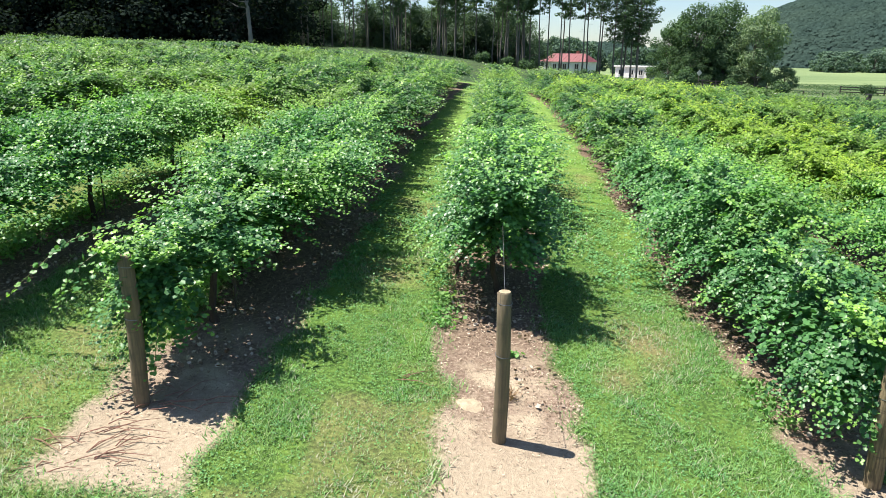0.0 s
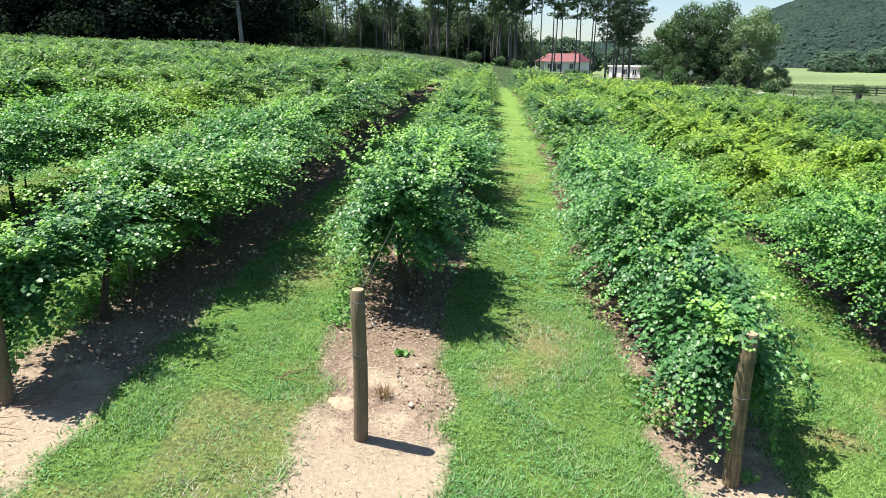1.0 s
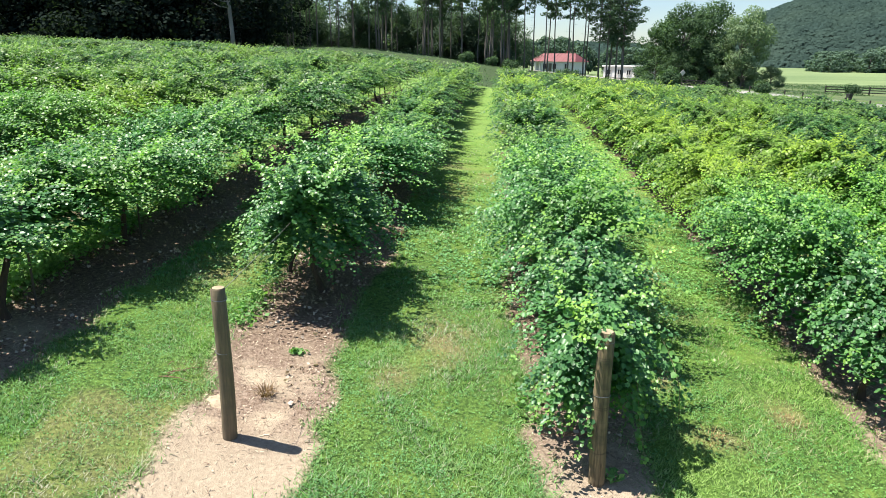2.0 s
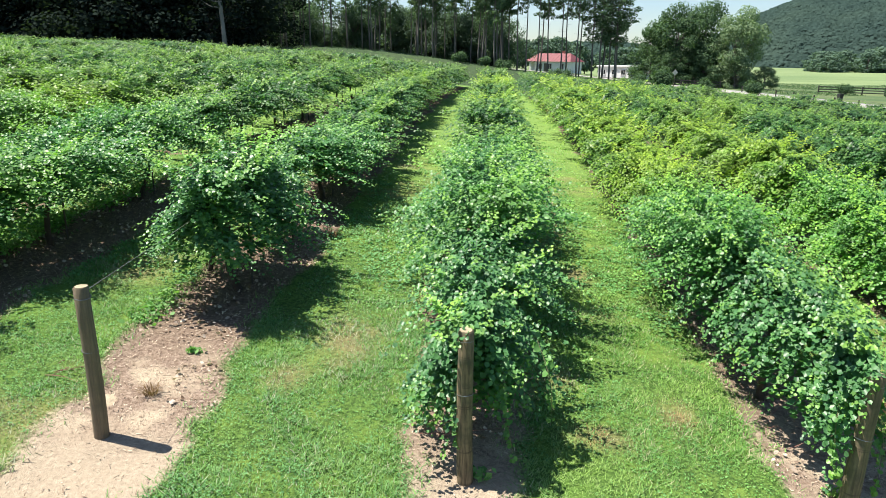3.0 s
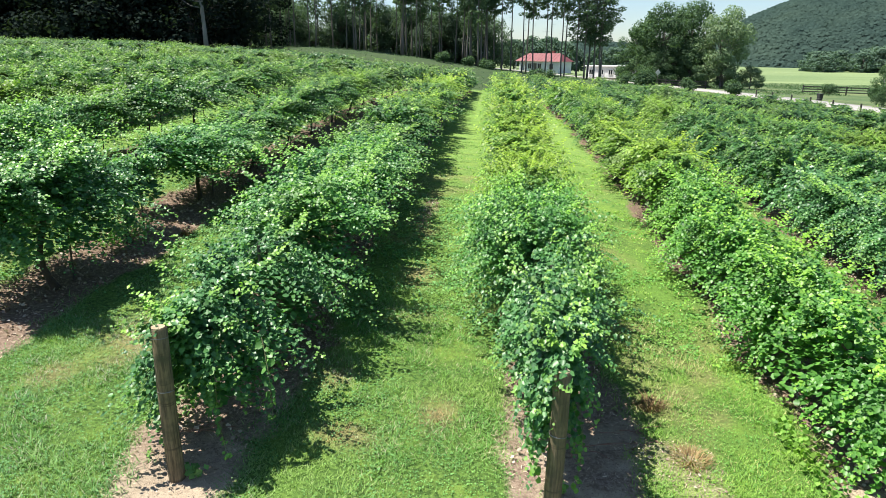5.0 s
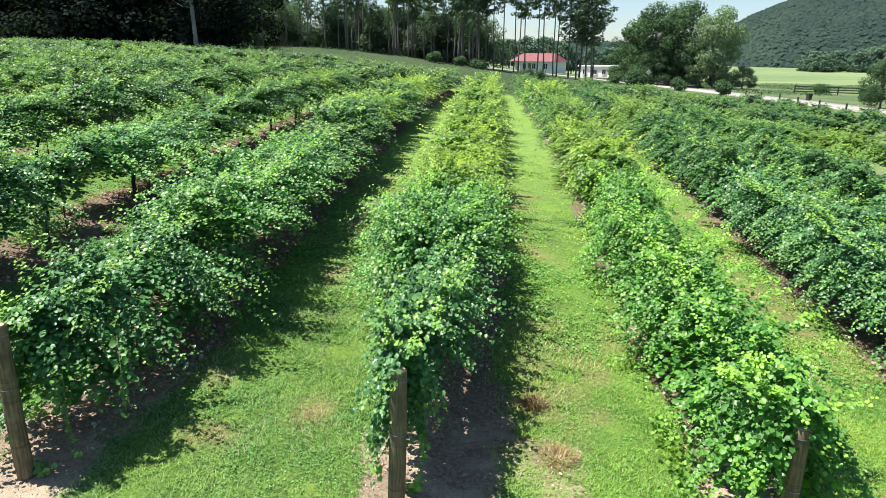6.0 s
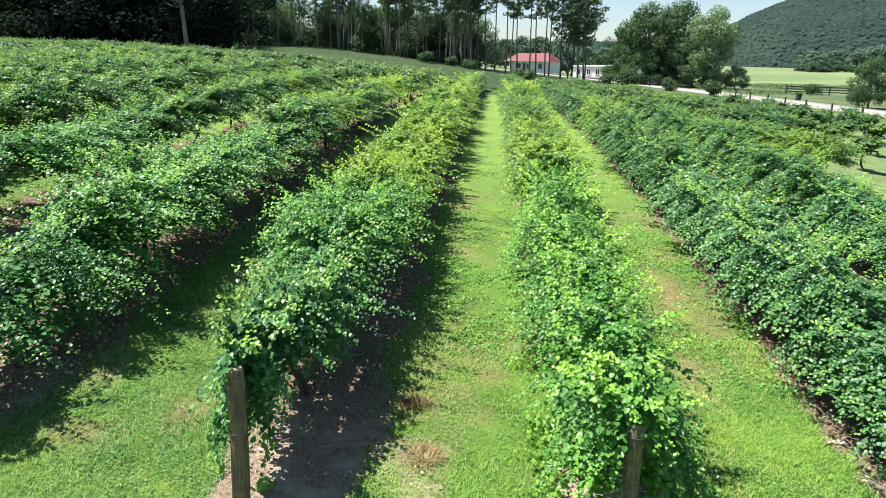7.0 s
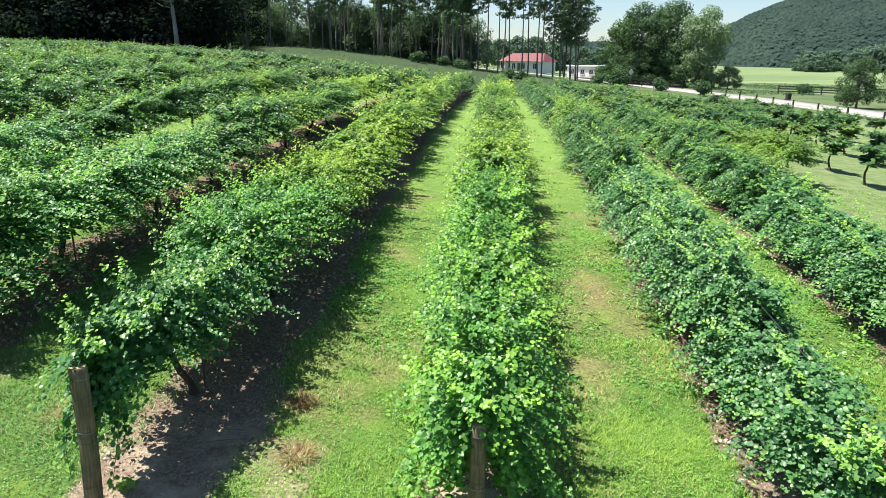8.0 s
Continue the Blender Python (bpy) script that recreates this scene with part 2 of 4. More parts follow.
    col = mix(nt, ramp(nt, rnd, 0.2, 1.4), col, (0.150, 0.118, 0.082))
    nt.links.new(col, b.inputs["Base Color"])
    b.inputs["Roughness"].default_value = 0.85
    bumped(nt, b, grain, 0.7, 0.01)
    return m


POST = post_wood()
POST_END = plain_material("post_end", (0.430, 0.350, 0.220), (0.280, 0.220, 0.140), 14, 0.85, 0.3)


def ground_material():
    m, nt, b = material("ground")
    pos = where(nt).outputs["Position"]
    soil = node(nt, "ShaderNodeAttribute", attribute_name="soil").outputs["Fac"]
    n_big, n_mid = noise_tex(nt, pos, 0.35, 3.0), noise_tex(nt, pos, 2.2, 4.0)
    n_fine, n_grit = noise_tex(nt, pos, 22.0, 4.0, 0.7), noise_tex(nt, pos, 75.0, 3.0, 0.7)
    # grass
    yy = node(nt, "ShaderNodeSeparateXYZ", {0: pos}).outputs[1]
    # shade between the near blades is painted into this darker ground green
    blade_shade = mix(nt, ramp(nt, n_fine, 0.42, 0.60), (0.045, 0.088, 0.020), (0.125, 0.220, 0.046))
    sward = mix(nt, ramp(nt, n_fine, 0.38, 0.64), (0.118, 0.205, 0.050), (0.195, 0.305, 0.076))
    g = mix(nt, ramp(nt, yy, 13.0, 24.0), blade_shade, sward)
    g = mix(nt, ramp(nt, n_mid, 0.50, 0.85), g, (0.205, 0.300, 0.055))
    g = mix(nt, ramp(nt, n_big, 0.50, 0.80), g, (0.130, 0.245, 0.042))
    lawn = mix(nt, ramp(nt, n_mid, 0.35, 0.70), (0.115, 0.168, 0.062), (0.185, 0.235, 0.105))
    east = node(nt, "ShaderNodeSeparateXYZ", {0: pos}).outputs[0]
    g = mix(nt, ramp(nt, east, 18.5, 22.0), g, lawn)
    dry = node(nt, "ShaderNodeAttribute", attribute_name="dry").outputs["Fac"]
    straw = mix(nt, ramp(nt, n_fine, 0.35, 0.65), (0.120, 0.105, 0.050), (0.300, 0.255, 0.120))
    g = mix(nt, ramp(nt, dry, 0.10, 1.10), g, straw)
    # further off: pale pasture, duller weeds and a slope with painted shade
    far = ramp(nt, node(nt, "ShaderNodeSeparateXYZ", {0: pos}).outputs[1], 69.0, 74.0)
    xx = node(nt, "ShaderNodeSeparateXYZ", {0: pos}).outputs[0]
    far = node(nt, "ShaderNodeMath", {0: far, 1: ramp(nt, xx, 41.0, 46.0)}, operation="MAXIMUM").outputs[0]
    dull = mix(nt, ramp(nt, noise_tex(nt, pos, 0.10, 3.0), 0.40, 0.65), (0.075, 0.120, 0.052), (0.135, 0.170, 0.074))
    # tree shade on the slope below the wood is painted as darker green
    dull = mix(nt, ramp(nt, xx, 18.0, 30.0), mix(nt, 0.80, dull, (0.034, 0.062, 0.026)), dull)
    field = mix(nt, ramp(nt, yy, 168.0, 186.0), dull, mix(nt, ramp(nt, noise_tex(nt, node(nt, "ShaderNodeMapping", {"Vector": pos, "Scale": (0.25, 1.0, 1.0)}).outputs[0], 0.06, 4.0), 0.38, 0.64), (0.135, 0.195, 0.085), (0.205, 0.265, 0.120)))
    field = mix(nt, ramp(nt, noise_tex(nt, pos, 0.9, 4.0), 0.3, 0.7), mix(nt, 0.5, field, (0.5, 0.5, 0.5), "MULTIPLY"), field)
    g = mix(nt, far, g, field)
    # bare soil: pale sand with chips and dead leaves
    s = mix(nt, ramp(nt, n_fine, 0.35, 0.65), (0.165, 0.112, 0.082), (0.350, 0.268, 0.205))
    s = mix(nt, ramp(nt, n_mid, 0.46, 0.66), s, (0.450, 0.370, 0.268))
    s = mix(nt, ramp(nt, n_grit, 0.55, 0.68), s, (0.130, 0.096, 0.070))
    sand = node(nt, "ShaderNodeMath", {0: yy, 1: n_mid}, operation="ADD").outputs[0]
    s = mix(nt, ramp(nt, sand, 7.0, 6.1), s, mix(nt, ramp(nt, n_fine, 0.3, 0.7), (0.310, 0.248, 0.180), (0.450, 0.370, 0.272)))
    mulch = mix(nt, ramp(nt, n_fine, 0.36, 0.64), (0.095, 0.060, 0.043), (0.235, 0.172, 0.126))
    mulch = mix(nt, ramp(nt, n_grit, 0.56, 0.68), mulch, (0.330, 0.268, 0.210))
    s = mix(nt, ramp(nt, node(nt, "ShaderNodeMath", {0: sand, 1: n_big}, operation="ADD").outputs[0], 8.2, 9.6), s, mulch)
    edge = node(nt, "ShaderNodeMath", {0: soil, 1: node(nt, "ShaderNodeMath", {0: n_fine, 1: 0.5}, operation="SUBTRACT").outputs[0]}, operation="ADD").outputs[0]
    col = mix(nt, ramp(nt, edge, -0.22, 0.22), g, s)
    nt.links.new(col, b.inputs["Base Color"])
    b.inputs["Roughness"].default_value = 0.95
    b.inputs["Specular IOR Level"].default_value = 0.15
    h = mix(nt, 0.5, n_fine, n_grit)
    bumped(nt, b, h, 0.9, 0.045)
    return m


GROUND = ground_material()
ROAD = plain_material("road_concrete", (0.370, 0.350, 0.330), (0.290, 0.275, 0.258), 0.6, 0.9, 0.2)
WHITE_WALL = plain_material("white_siding", (0.860, 0.860, 0.850), (0.800, 0.800, 0.790), 1.2, 0.7, 0.1)
RED_ROOF = plain_material("red_metal_roof", (0.230, 0.066, 0.068), (0.180, 0.048, 0.052), 1.5, 0.6, 0.1)
GREY_ROOF = plain_material("pale_roof", (0.760, 0.760, 0.750), (0.680, 0.680, 0.670), 1.5, 0.5, 0.1)
DARK_GLASS = plain_material("window_glass", (0.020, 0.024, 0.030), (0.030, 0.034, 0.040), 2.0, 0.12, 0.0)
TRIM = plain_material("white_trim", (0.800, 0.800, 0.780), (0.720, 0.720, 0.700), 3.0, 0.6, 0.05)
BLACK_WOOD = plain_material("black_fence_wood", (0.030, 0.028, 0.026), (0.055, 0.048, 0.042), 4.0, 0.8, 0.3)
GREY_WOOD = plain_material("weathered_wood", (0.180, 0.160, 0.140), (0.110, 0.095, 0.080), 3.0, 0.9, 0.3, stretch=(1, 1, 0.3))
POLE_WOOD = plain_material("bleached_pole_wood", (0.360, 0.340, 0.310), (0.260, 0.245, 0.220), 3.0, 0.9, 0.3, stretch=(1, 1, 0.3))
DARK_PLASTIC = plain_material("dark_plastic", (0.020, 0.022, 0.022), (0.030, 0.032, 0.032), 4.0, 0.5, 0.1)
SIGN_BACK = plain_material("sign_back", (0.620, 0.610, 0.560), (0.540, 0.530, 0.480), 4.0, 0.5, 0.05, 0.1)


# ---- ground ----
def grow(a, b, step, rate):
    out = [a]
    while out[-1] < b:
        out.append(out[-1] + step)
        step *= rate
    return out


gx = sorted(set([-v for v in grow(60.3, 1900, 1.0, 1.18)] + list(np.arange(-60, -8, 0.42)) + list(np.arange(-8, 20, 0.15)) + list(np.arange(20, 34, 0.45)) + grow(34.2, 1900, 0.8, 1.15)))
gy = sorted(set([-v for v in grow(0, 300, 1.5, 1.25)] + list(np.arange(0.6, 3.6, 0.5)) + list(np.arange(3.6, 16, 0.15)) + grow(16, 86, 0.16, 1.03) + grow(88, 2400, 1.5, 1.10)))
GX, GY = np.meshgrid(np.array(gx), np.array(gy))
SV = np.where((GY > 2) & (GY < 84), soil_value(GX, GY), -1.0)
GZ = ground_z(GX, GY) + np.where((GY > 2) & (GY < 40), 0.035 * (vnoise(GX * 3, GY * 3, 2) - 0.5) - 0.03 * np.clip(SV, 0, 1), 0)
nx, ny = len(gx), len(gy)
ids = np.arange(nx * ny).reshape(ny, nx)
quads = np.stack([ids[:-1, :-1], ids[:-1, 1:], ids[1:, 1:], ids[1:, :-1]], -1).reshape(-1, 4)
ground = new("ground", mesh_data("ground", np.stack([GX, GY, GZ], -1).reshape(-1, 3), quads, GROUND, {"soil": SV.ravel(), "dry": np.where((GY > 2) & (GY < 20), dry_value(GX, GY), 0.0).ravel()}, smooth=True))
tagged(ground, "mown green grass with bare sandy strips under the vine rows", "ground", kind="structure")


# ---- leaves ----
def leaf_cloud(pos, size, normal, age, fine=True, r=rng, along=None):
    """Leaves at pos, folded along the midrib (fine) or four-sided: verts, faces, age a point."""
    n = len(pos)
    nrm = normal / np.linalg.norm(normal, axis=1, keepdims=True)
    t = r.normal(size=(n, 3)) if along is None else along + r.normal(0, 0.28, (n, 3))
    t -= nrm * (t * nrm).sum(1, keepdims=True)
    t /= np.linalg.norm(t, axis=1, keepdims=True)
    u = np.cross(nrm, t)
    size = np.broadcast_to(np.asarray(size, float), (n,))[:, None, None]
    if fine:
        shape = np.array([[0, -0.40, -0.05], [0.42, -0.40, 0.08], [0.50, 0.14, 0.07], [0, 0.52, -0.09], [-0.50, 0.14, 0.06], [-0.42, -0.40, 0.09]])
        faces = np.array([[0, 1, 2, 3], [0, 3, 4, 5]])
    else:
        shape = np.array([[0, -0.55, 0], [0.5, 0, 0.06], [0, 0.55, 0], [-0.5, 0, 0.06]])
        faces = np.array([[0, 1, 2, 3]])
        if along is not None:
            shape = shape * (0.85, 1.2, 1.0)
    k = len(shape)
    v = pos[:, None] + size * (shape[None, :, 0:1] * u[:, None] + shape[None, :, 1:2] * t[:, None] + shape[None, :, 2:3] * nrm[:, None])
    f = faces[None] + (np.arange(n) * k)[:, None, None]
    return v.reshape(-1, 3), f.reshape(-1, 4), np.repeat(age, k)


def vine_leaves(seed, n, length, wl, wr, top, lows, size, fine=True, sprays=0.10, front=0.0, per=30, taper=(0.74, 1.2)):
    """The leaves of a vine trained on one wire: bundles of leafy shoots that rise from the cordon, arch out and droop."""
    r = np.random.default_rng(seed)
    wire = 1.30
    bunch = 5 if per > 20 else 9
    m = max(12, n // per // bunch)
    side = np.where(r.random(m) < wr / (wl + wr), 1.0, -1.0)
    y0 = r.uniform(-length / 2, length / 2, m)
    ahead = r.random(m) < front
    y0 = np.where(ahead, -length / 2 + r.uniform(-0.05, 0.45, m), y0)
    a0 = r.uniform(0.0, 1.0, m) ** 0.9
    reach = r.uniform(0.74, 1.18, m)
    kept = (vnoise(y0 * 2.3 + 3, a0 * 3.2 + side * 7, seed % 53) > (0.36 if not fine else 0.31 if top < 2 else 0.12)) | (r.random(m) < 0.15) | (a0 < 0.2)
    side, y0, a0, reach, ahead = side[kept], y0[kept], a0[kept], reach[kept], ahead[kept]
    # every bundle breaks into a few shoots that part towards their tips
    side, y0, a0, reach, ahead = (np.repeat(q, bunch) for q in (side, y0, a0, reach, ahead))
    m = len(side)
    y0 = y0 + r.normal(0, 0.06, m)
    tier = np.where(np.where(side > 0, lows[1], lows[0]) < 0.56, 0.075, 0.042)
    a = np.clip(a0 + r.normal(0, tier, m), -0.12, 1.04)
    reach = reach * r.uniform(0.86, 1.08, m)
    w = np.where(side > 0, wr, wl)
    low = np.where(side > 0, lows[1], lows[0])
    low = np.where(ahead, (0.40 if top > 2 else 0.06) + 0.5 * r.random(m), low)
    lump = vnoise(y0 * 1.4 + 5, side * 9.0, seed % 97)
    bow = (2 * y0 / length) ** 2
    crest = top - 0.26 * (1 - lump) - 0.06 * bow
    w = w * (0.86 + 0.26 * lump) * (1.02 - 0.08 * bow)
    if front:
        w = w * (taper[0] + (1 - taper[0]) * np.clip((y0 + length / 2) / taper[1], 0, 1))
        crest = crest - 0.16 * (1 - np.clip((y0 + length / 2) / 1.2, 0, 1))
    ang = a * (math.pi / 2)
    flare = np.where(low < 0.56, 1.0, 0.0)
    xe = side * w * reach * np.abs(np.sin(ang)) ** np.where(flare > 0, 1.1, 0.85) + r.normal(0, 0.10, m)
    ze = low + (crest - low) * (1 - np.clip(a, 0, 1) ** np.where(flare > 0, 1.25, 1.7)) * np.where(a < 0.5, 0.5 + 0.5 * reach, 1.0)
    xe = np.where(ahead, xe * r.uniform(0.05, 1.0, m), xe)
    far_out = (r.random(m) < np.where(flare > 0, 0.13, 0.22)) & (a > 0.15) & (a < 0.85)
    xe = np.where(far_out, xe * r.uniform(1.15, 1.38, m), xe)
    ze = np.where(far_out, ze + r.uniform(0.05, 0.25, m), ze)
    drift = np.where(ahead, -r.uniform(0.02, 0.34, m), r.normal(0, 0.30, m))
    spray = r.random(m) < sprays
    ze = np.where(spray, crest + r.uniform(0.02, 0.30, m), ze)
    xe = np.where(spray, side * w * r.uniform(0.1, 0.95, m), xe)
    # a quadratic arc from the cordon over a knee to the tip
    knee_z = np.where(flare > 0, np.maximum(ze + r.uniform(0.10, 0.40, m), np.where(a > 0.7, ze + 0.45, 0)), ze + r.uniform(0.04, 0.26, m))
    knee_z = np.where(spray, crest - 0.10, np.minimum(knee_z, crest + 0.08))
    P0 = np.stack([r.normal(0, 0.05, m), y0, np.full(m, wire)], -1)
    P1 = np.stack([xe * r.uniform(0.5, 0.8, m), y0 + drift * 0.5, knee_z], -1)
    P2 = np.stack([xe, y0 + drift, np.maximum(ze, 0.10)], -1)
    S = 0.12 + 0.88 * ((np.arange(per)[None] + r.random((m, per))) / per) ** 0.72
    q = S[..., None]
    pos = P0[:, None] * (1 - q) ** 2 + 2 * P1[:, None] * q * (1 - q) + P2[:, None] * q * q
    tan = 2 * (P1 - P0)[:, None] * (1 - q) + 2 * (P2 - P1)[:, None] * q
    tan = tan / (np.linalg.norm(tan, axis=-1, keepdims=True) + 1e-6)
    across = np.cross(tan, np.array([0.0, 0.0, 1.0]) + 0 * tan)
    across = across / (np.linalg.norm(across, axis=-1, keepdims=True) + 0.15)
    hand = np.where(np.arange(per) % 2 > 0, 1.0, -1.0)[None, :, None]
    young = ((r.random(m) < 0.5) | far_out)[:, None]
    age = np.where(spray[:, None], np.clip(1.5 * S - 0.4, 0, 1), np.clip(S * 2.4 - 1.55, 0, 1) * young)
    sz = size * r.uniform(0.72, 1.22, (m, per)) * (1.06 - 0.42 * np.clip(S * 2 - 1, 0, 1) ** 2)
    pos = pos + across * hand * sz[..., None] * r.uniform(0.35, 0.95, (m, per, 1)) + r.normal(0, 0.022, (m, per, 3))
    pos[..., 2] = np.maximum(pos[..., 2], 0.05 + 0.1 * r.random((m, per)))
    steep = np.clip(-tan[..., 2], 0, 1)
    nrm = np.stack([side[:, None] * (0.04 + 0.22 * steep) - 0.12, -0.20 - 0.25 * steep * ahead[:, None], 0.95 + 0 * steep], -1) + r.normal(0, 0.27, (m, per, 3))
    nrm = nrm + across * hand * 0.22
    lie = across * hand * 0.8 + tan * 0.7 - np.array([0.0, 0.0, 0.25])
    pos, nrm, lie, age, sz = pos.reshape(-1, 3), nrm.reshape(-1, 3), lie.reshape(-1, 3), age.ravel(), sz.ravel()
    # broad inner leaves that keep the sun off the ground below
    k = int(n * 0.17)
    narrow = taper[0] - 0.06 if front else 1.0
    sd = np.where(r.random(k) < wr / (wl + wr), 1.0, -1.0)
    yy = r.uniform(-length / 2, length / 2, k)
    an = r.uniform(0.0, 0.86, k) * (math.pi / 2)
    deep = r.uniform(0.25, 0.72, k)
    ww = np.where(sd > 0, wr, wl) * 0.92 * (narrow + (1 - narrow) * np.clip((yy + length / 2) / taper[1], 0, 1))
    lo = np.where(sd > 0, lows[1], lows[0])
    fill = np.stack([sd * ww * deep * np.sin(an), yy, lo + (top - 0.28 - lo) * deep ** 0.4 * np.cos(an)], -1)
    fn = np.stack([0.3 * sd * np.sin(an), 0 * an, 0.9 + 0 * an], -1) + r.normal(0, 0.25, (k, 3))
    pos, nrm = np.concatenate([pos, fill]), np.concatenate([nrm, fn])
    sz, age = np.concatenate([sz, np.full(k, size * 1.7)]), np.concatenate([age, np.zeros(k)])
    lie = np.concatenate([lie, np.tile((0.0, 1.0, 0.0), (k, 1))])
    return leaf_cloud(pos, sz, nrm, age, fine, r, lie)


# ---- vines ----
def vine_trunk(seed, top=1.12, length=3.0, twin=False):
    """Twisted trunk, or two of them, that forks at the wire into two cordons."""
    r = random.Random(seed)
    bm = bmesh.new()
    lean = r.uniform(-0.22, 0.22)
    pts, rad = [], []
    for i in range(7):
        t = i / 6
        pts.append((lean * math.sin(t * 2.2) + r.uniform(-0.02, 0.02), 0.16 * math.sin(t * 4 + seed) + r.uniform(-0.02, 0.02), -0.05 + (top + 0.05) * t))
        rad.append(0.048 - 0.016 * t + (0.02 if i == 0 else 0))
    tube(bm, pts, rad, 7)
    head = Vector(pts[-1])
    if twin:
        tube(bm, [(-0.68, 0.55, -0.05), (-0.60, 0.50, 0.25), (-0.38, 0.36, 0.60), (-0.20, 0.20, 0.90), head], [0.042, 0.034, 0.031, 0.028, 0.024], 7)
    for sgn in (-1, 1):
        p = [head - Vector((0, 0, 0.06))]
        for i in range(1, 7):
            t = i / 6
            p.append(Vector((head.x * (1 - t) + r.uniform(-0.02, 0.02), head.y + sgn * t * length * 0.48, top - 0.03 * math.sin(t * 6) + r.uniform(-0.015, 0.015))))
        tube(bm, p, [0.03 - 0.014 * i / 6 for i in range(7)], 6)
    return bm


def stake_mesh():
    bm = bmesh.new()
    tube(bm, [(0, 0, -0.05), (0, 0, 1.5)], [0.016, 0.016], 6)
    box(bm, -0.022, 0.022, -0.004, 0.004, 1.36, 1.50)
    return bm


KINDS = {
    # half width left and right, top, lowest hanging left and right, leaf count factor
    "dome": (1.16, 1.14, 2.22, (0.40, 0.37), 0.88),
    "hedge": (1.12, 1.20, 1.80, (0.36, 0.58), 1.12),
    "full": (1.00, 1.06, 1.74, (0.12, 0.12), 1.08),
    "golden": (1.10, 1.18, 1.80, (0.40, 0.58), 1.1),
    "arch": (1.36, 1.42, 1.88, (0.60, 0.74), 1.15),
    "drape": (1.30, 1.10, 1.80, (0.36, 0.80), 1.05),
    "tress": (0.98, 1.14, 1.74, (0.22, 0.20), 1.12),
    "curtain": (0.96, 1.18, 1.72, (0.20, 0.74), 1.1),
    "low": (1.00, 1.02, 1.66, (0.30, 0.20), 1.0),
    "sprig": (0.60, 0.58, 1.56, (0.55, 0.50), 0.36),
    "young": (0.50, 0.50, 1.66, (0.78, 0.76), 0.36),
}
LEVELS = {"near": (16000, 0.052, True), "mid": (8600, 0.074, False), "far": (2100, 0.135, False)}
LABELS = {
    "dome": "broad domed grapevine with glossy dark green leaves on a thin trunk",
    "drape": "sprawling grapevine whose long shoots trail past its end post",
    "tress": "slim grapevine end with loose shoots dangling over bare soil",
    "curtain": "narrow grapevine hanging like a curtain beside its end post",
    "full": "full bright green grapevine whose shoots hang down both sides",
    "golden": "yellowish green grapevine with bright young shoots on one wire",
    "hedge": "dense green grapevine trained as a hanging hedge on one wire",
    "arch": "arching grapevine with drooping green shoots over shaded bare soil",
    "low": "bushy grapevine whose glossy shoots hang almost to the ground",
    "sprig": "thin small grapevine with gaps between its few shoots",
    "young": "young small grapevine with a slim bare trunk tied to its stake",
}
PROTO = {}


def vine_proto(kind, level, variant, end=False):
    """Crown, trunk and stake meshes of one sort of vine, made once."""
    key = (kind, level, variant, end)
    if key not in PROTO:
        n, size, fine = LEVELS[level]
        wl, wr, top, low, fac = KINDS[kind]
        seed = 11 + 37 * variant + 1013 * list(KINDS).index(kind) + 101 * list(LEVELS).index(level)
        length = 1.5 if kind == "sprig" else 1.1 if kind == "young" else 2.3 if kind == "dome" else 3.55
        v, f, age = vine_leaves(seed, int(n * fac), length, wl, wr, top, low, size, fine, 0.12, 0.30 if end else 0.24 if kind == "dome" else 0.0, 10 if level == "far" else 30, (0.36, 2.4) if kind in ("curtain", "drape") else (0.74, 1.2))
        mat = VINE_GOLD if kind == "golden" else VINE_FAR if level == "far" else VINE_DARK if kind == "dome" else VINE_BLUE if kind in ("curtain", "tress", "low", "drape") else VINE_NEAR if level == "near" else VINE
        crown = mesh_data("crown", v, f, mat, {"age": age})
        bm = vine_trunk(seed, length=length * 0.9, twin=kind == "dome")
        trunk = bpy.data.meshes.new("trunk")
        bm.to_mesh(trunk)
        bm.free()
        trunk.materials.append(BARK)
        bm = stake_mesh()
        stake = bpy.data.meshes.new("stake")
        bm.to_mesh(stake)
        bm.free()
        stake.materials.append(STAKE)
        PROTO[key] = (crown, trunk, stake)
    return PROTO[key]


def plant_vine(kind, level, variant, x, y, turn=0.0, sx=1.0, sz=1.0, end=False):
    crown, trunk, stake = vine_proto(kind, level, variant, end)
    m = at(x, y, 0, turn) @ Matrix.Diagonal((sx, 1, sz, 1))
    ob = thing("grapevine", LABELS[kind], "grapevine", m, "grapevines in rows")
    part("crown", crown, None, ob)
    part("trunk", trunk, None, ob, "twisted brown bark")
    if level != "far":
        st = part("stake", stake, None, ob, "thin dark metal stake")
        st.location = (0.10, 0.25, 0)
    return ob


def row_kind(k, y, r):
    """What grows where."""
    if k == 0:
        return "dome" if y < 11 else "sprig" if y < 13 else "hedge"
    if k == -1 and y < 9:
        return "drape"
    if k == 3:
        return "full" if y < 16 or r.random() < 0.45 else "golden"
    if k == 1:
        return "tress" if y < 9 else "golden" if y > 21 and r.random() < 0.6 else "hedge"
    if k == 2:
        return "curtain" if y < 11 else "arch" if y < 13 else "golden" if y < 40 or r.random() < 0.5 else "hedge"
    if k in (4, 5):
        return "low" if y < 20 else "full"
    if k == 6 and y > 25 or k == 7 and y > 38 or k == 8 and y > 48:
        return "hedge"
    if k > 8 and r.random() < 0.5:
        return "full"
    if k >= 6:
        return "young"
    return "arch"


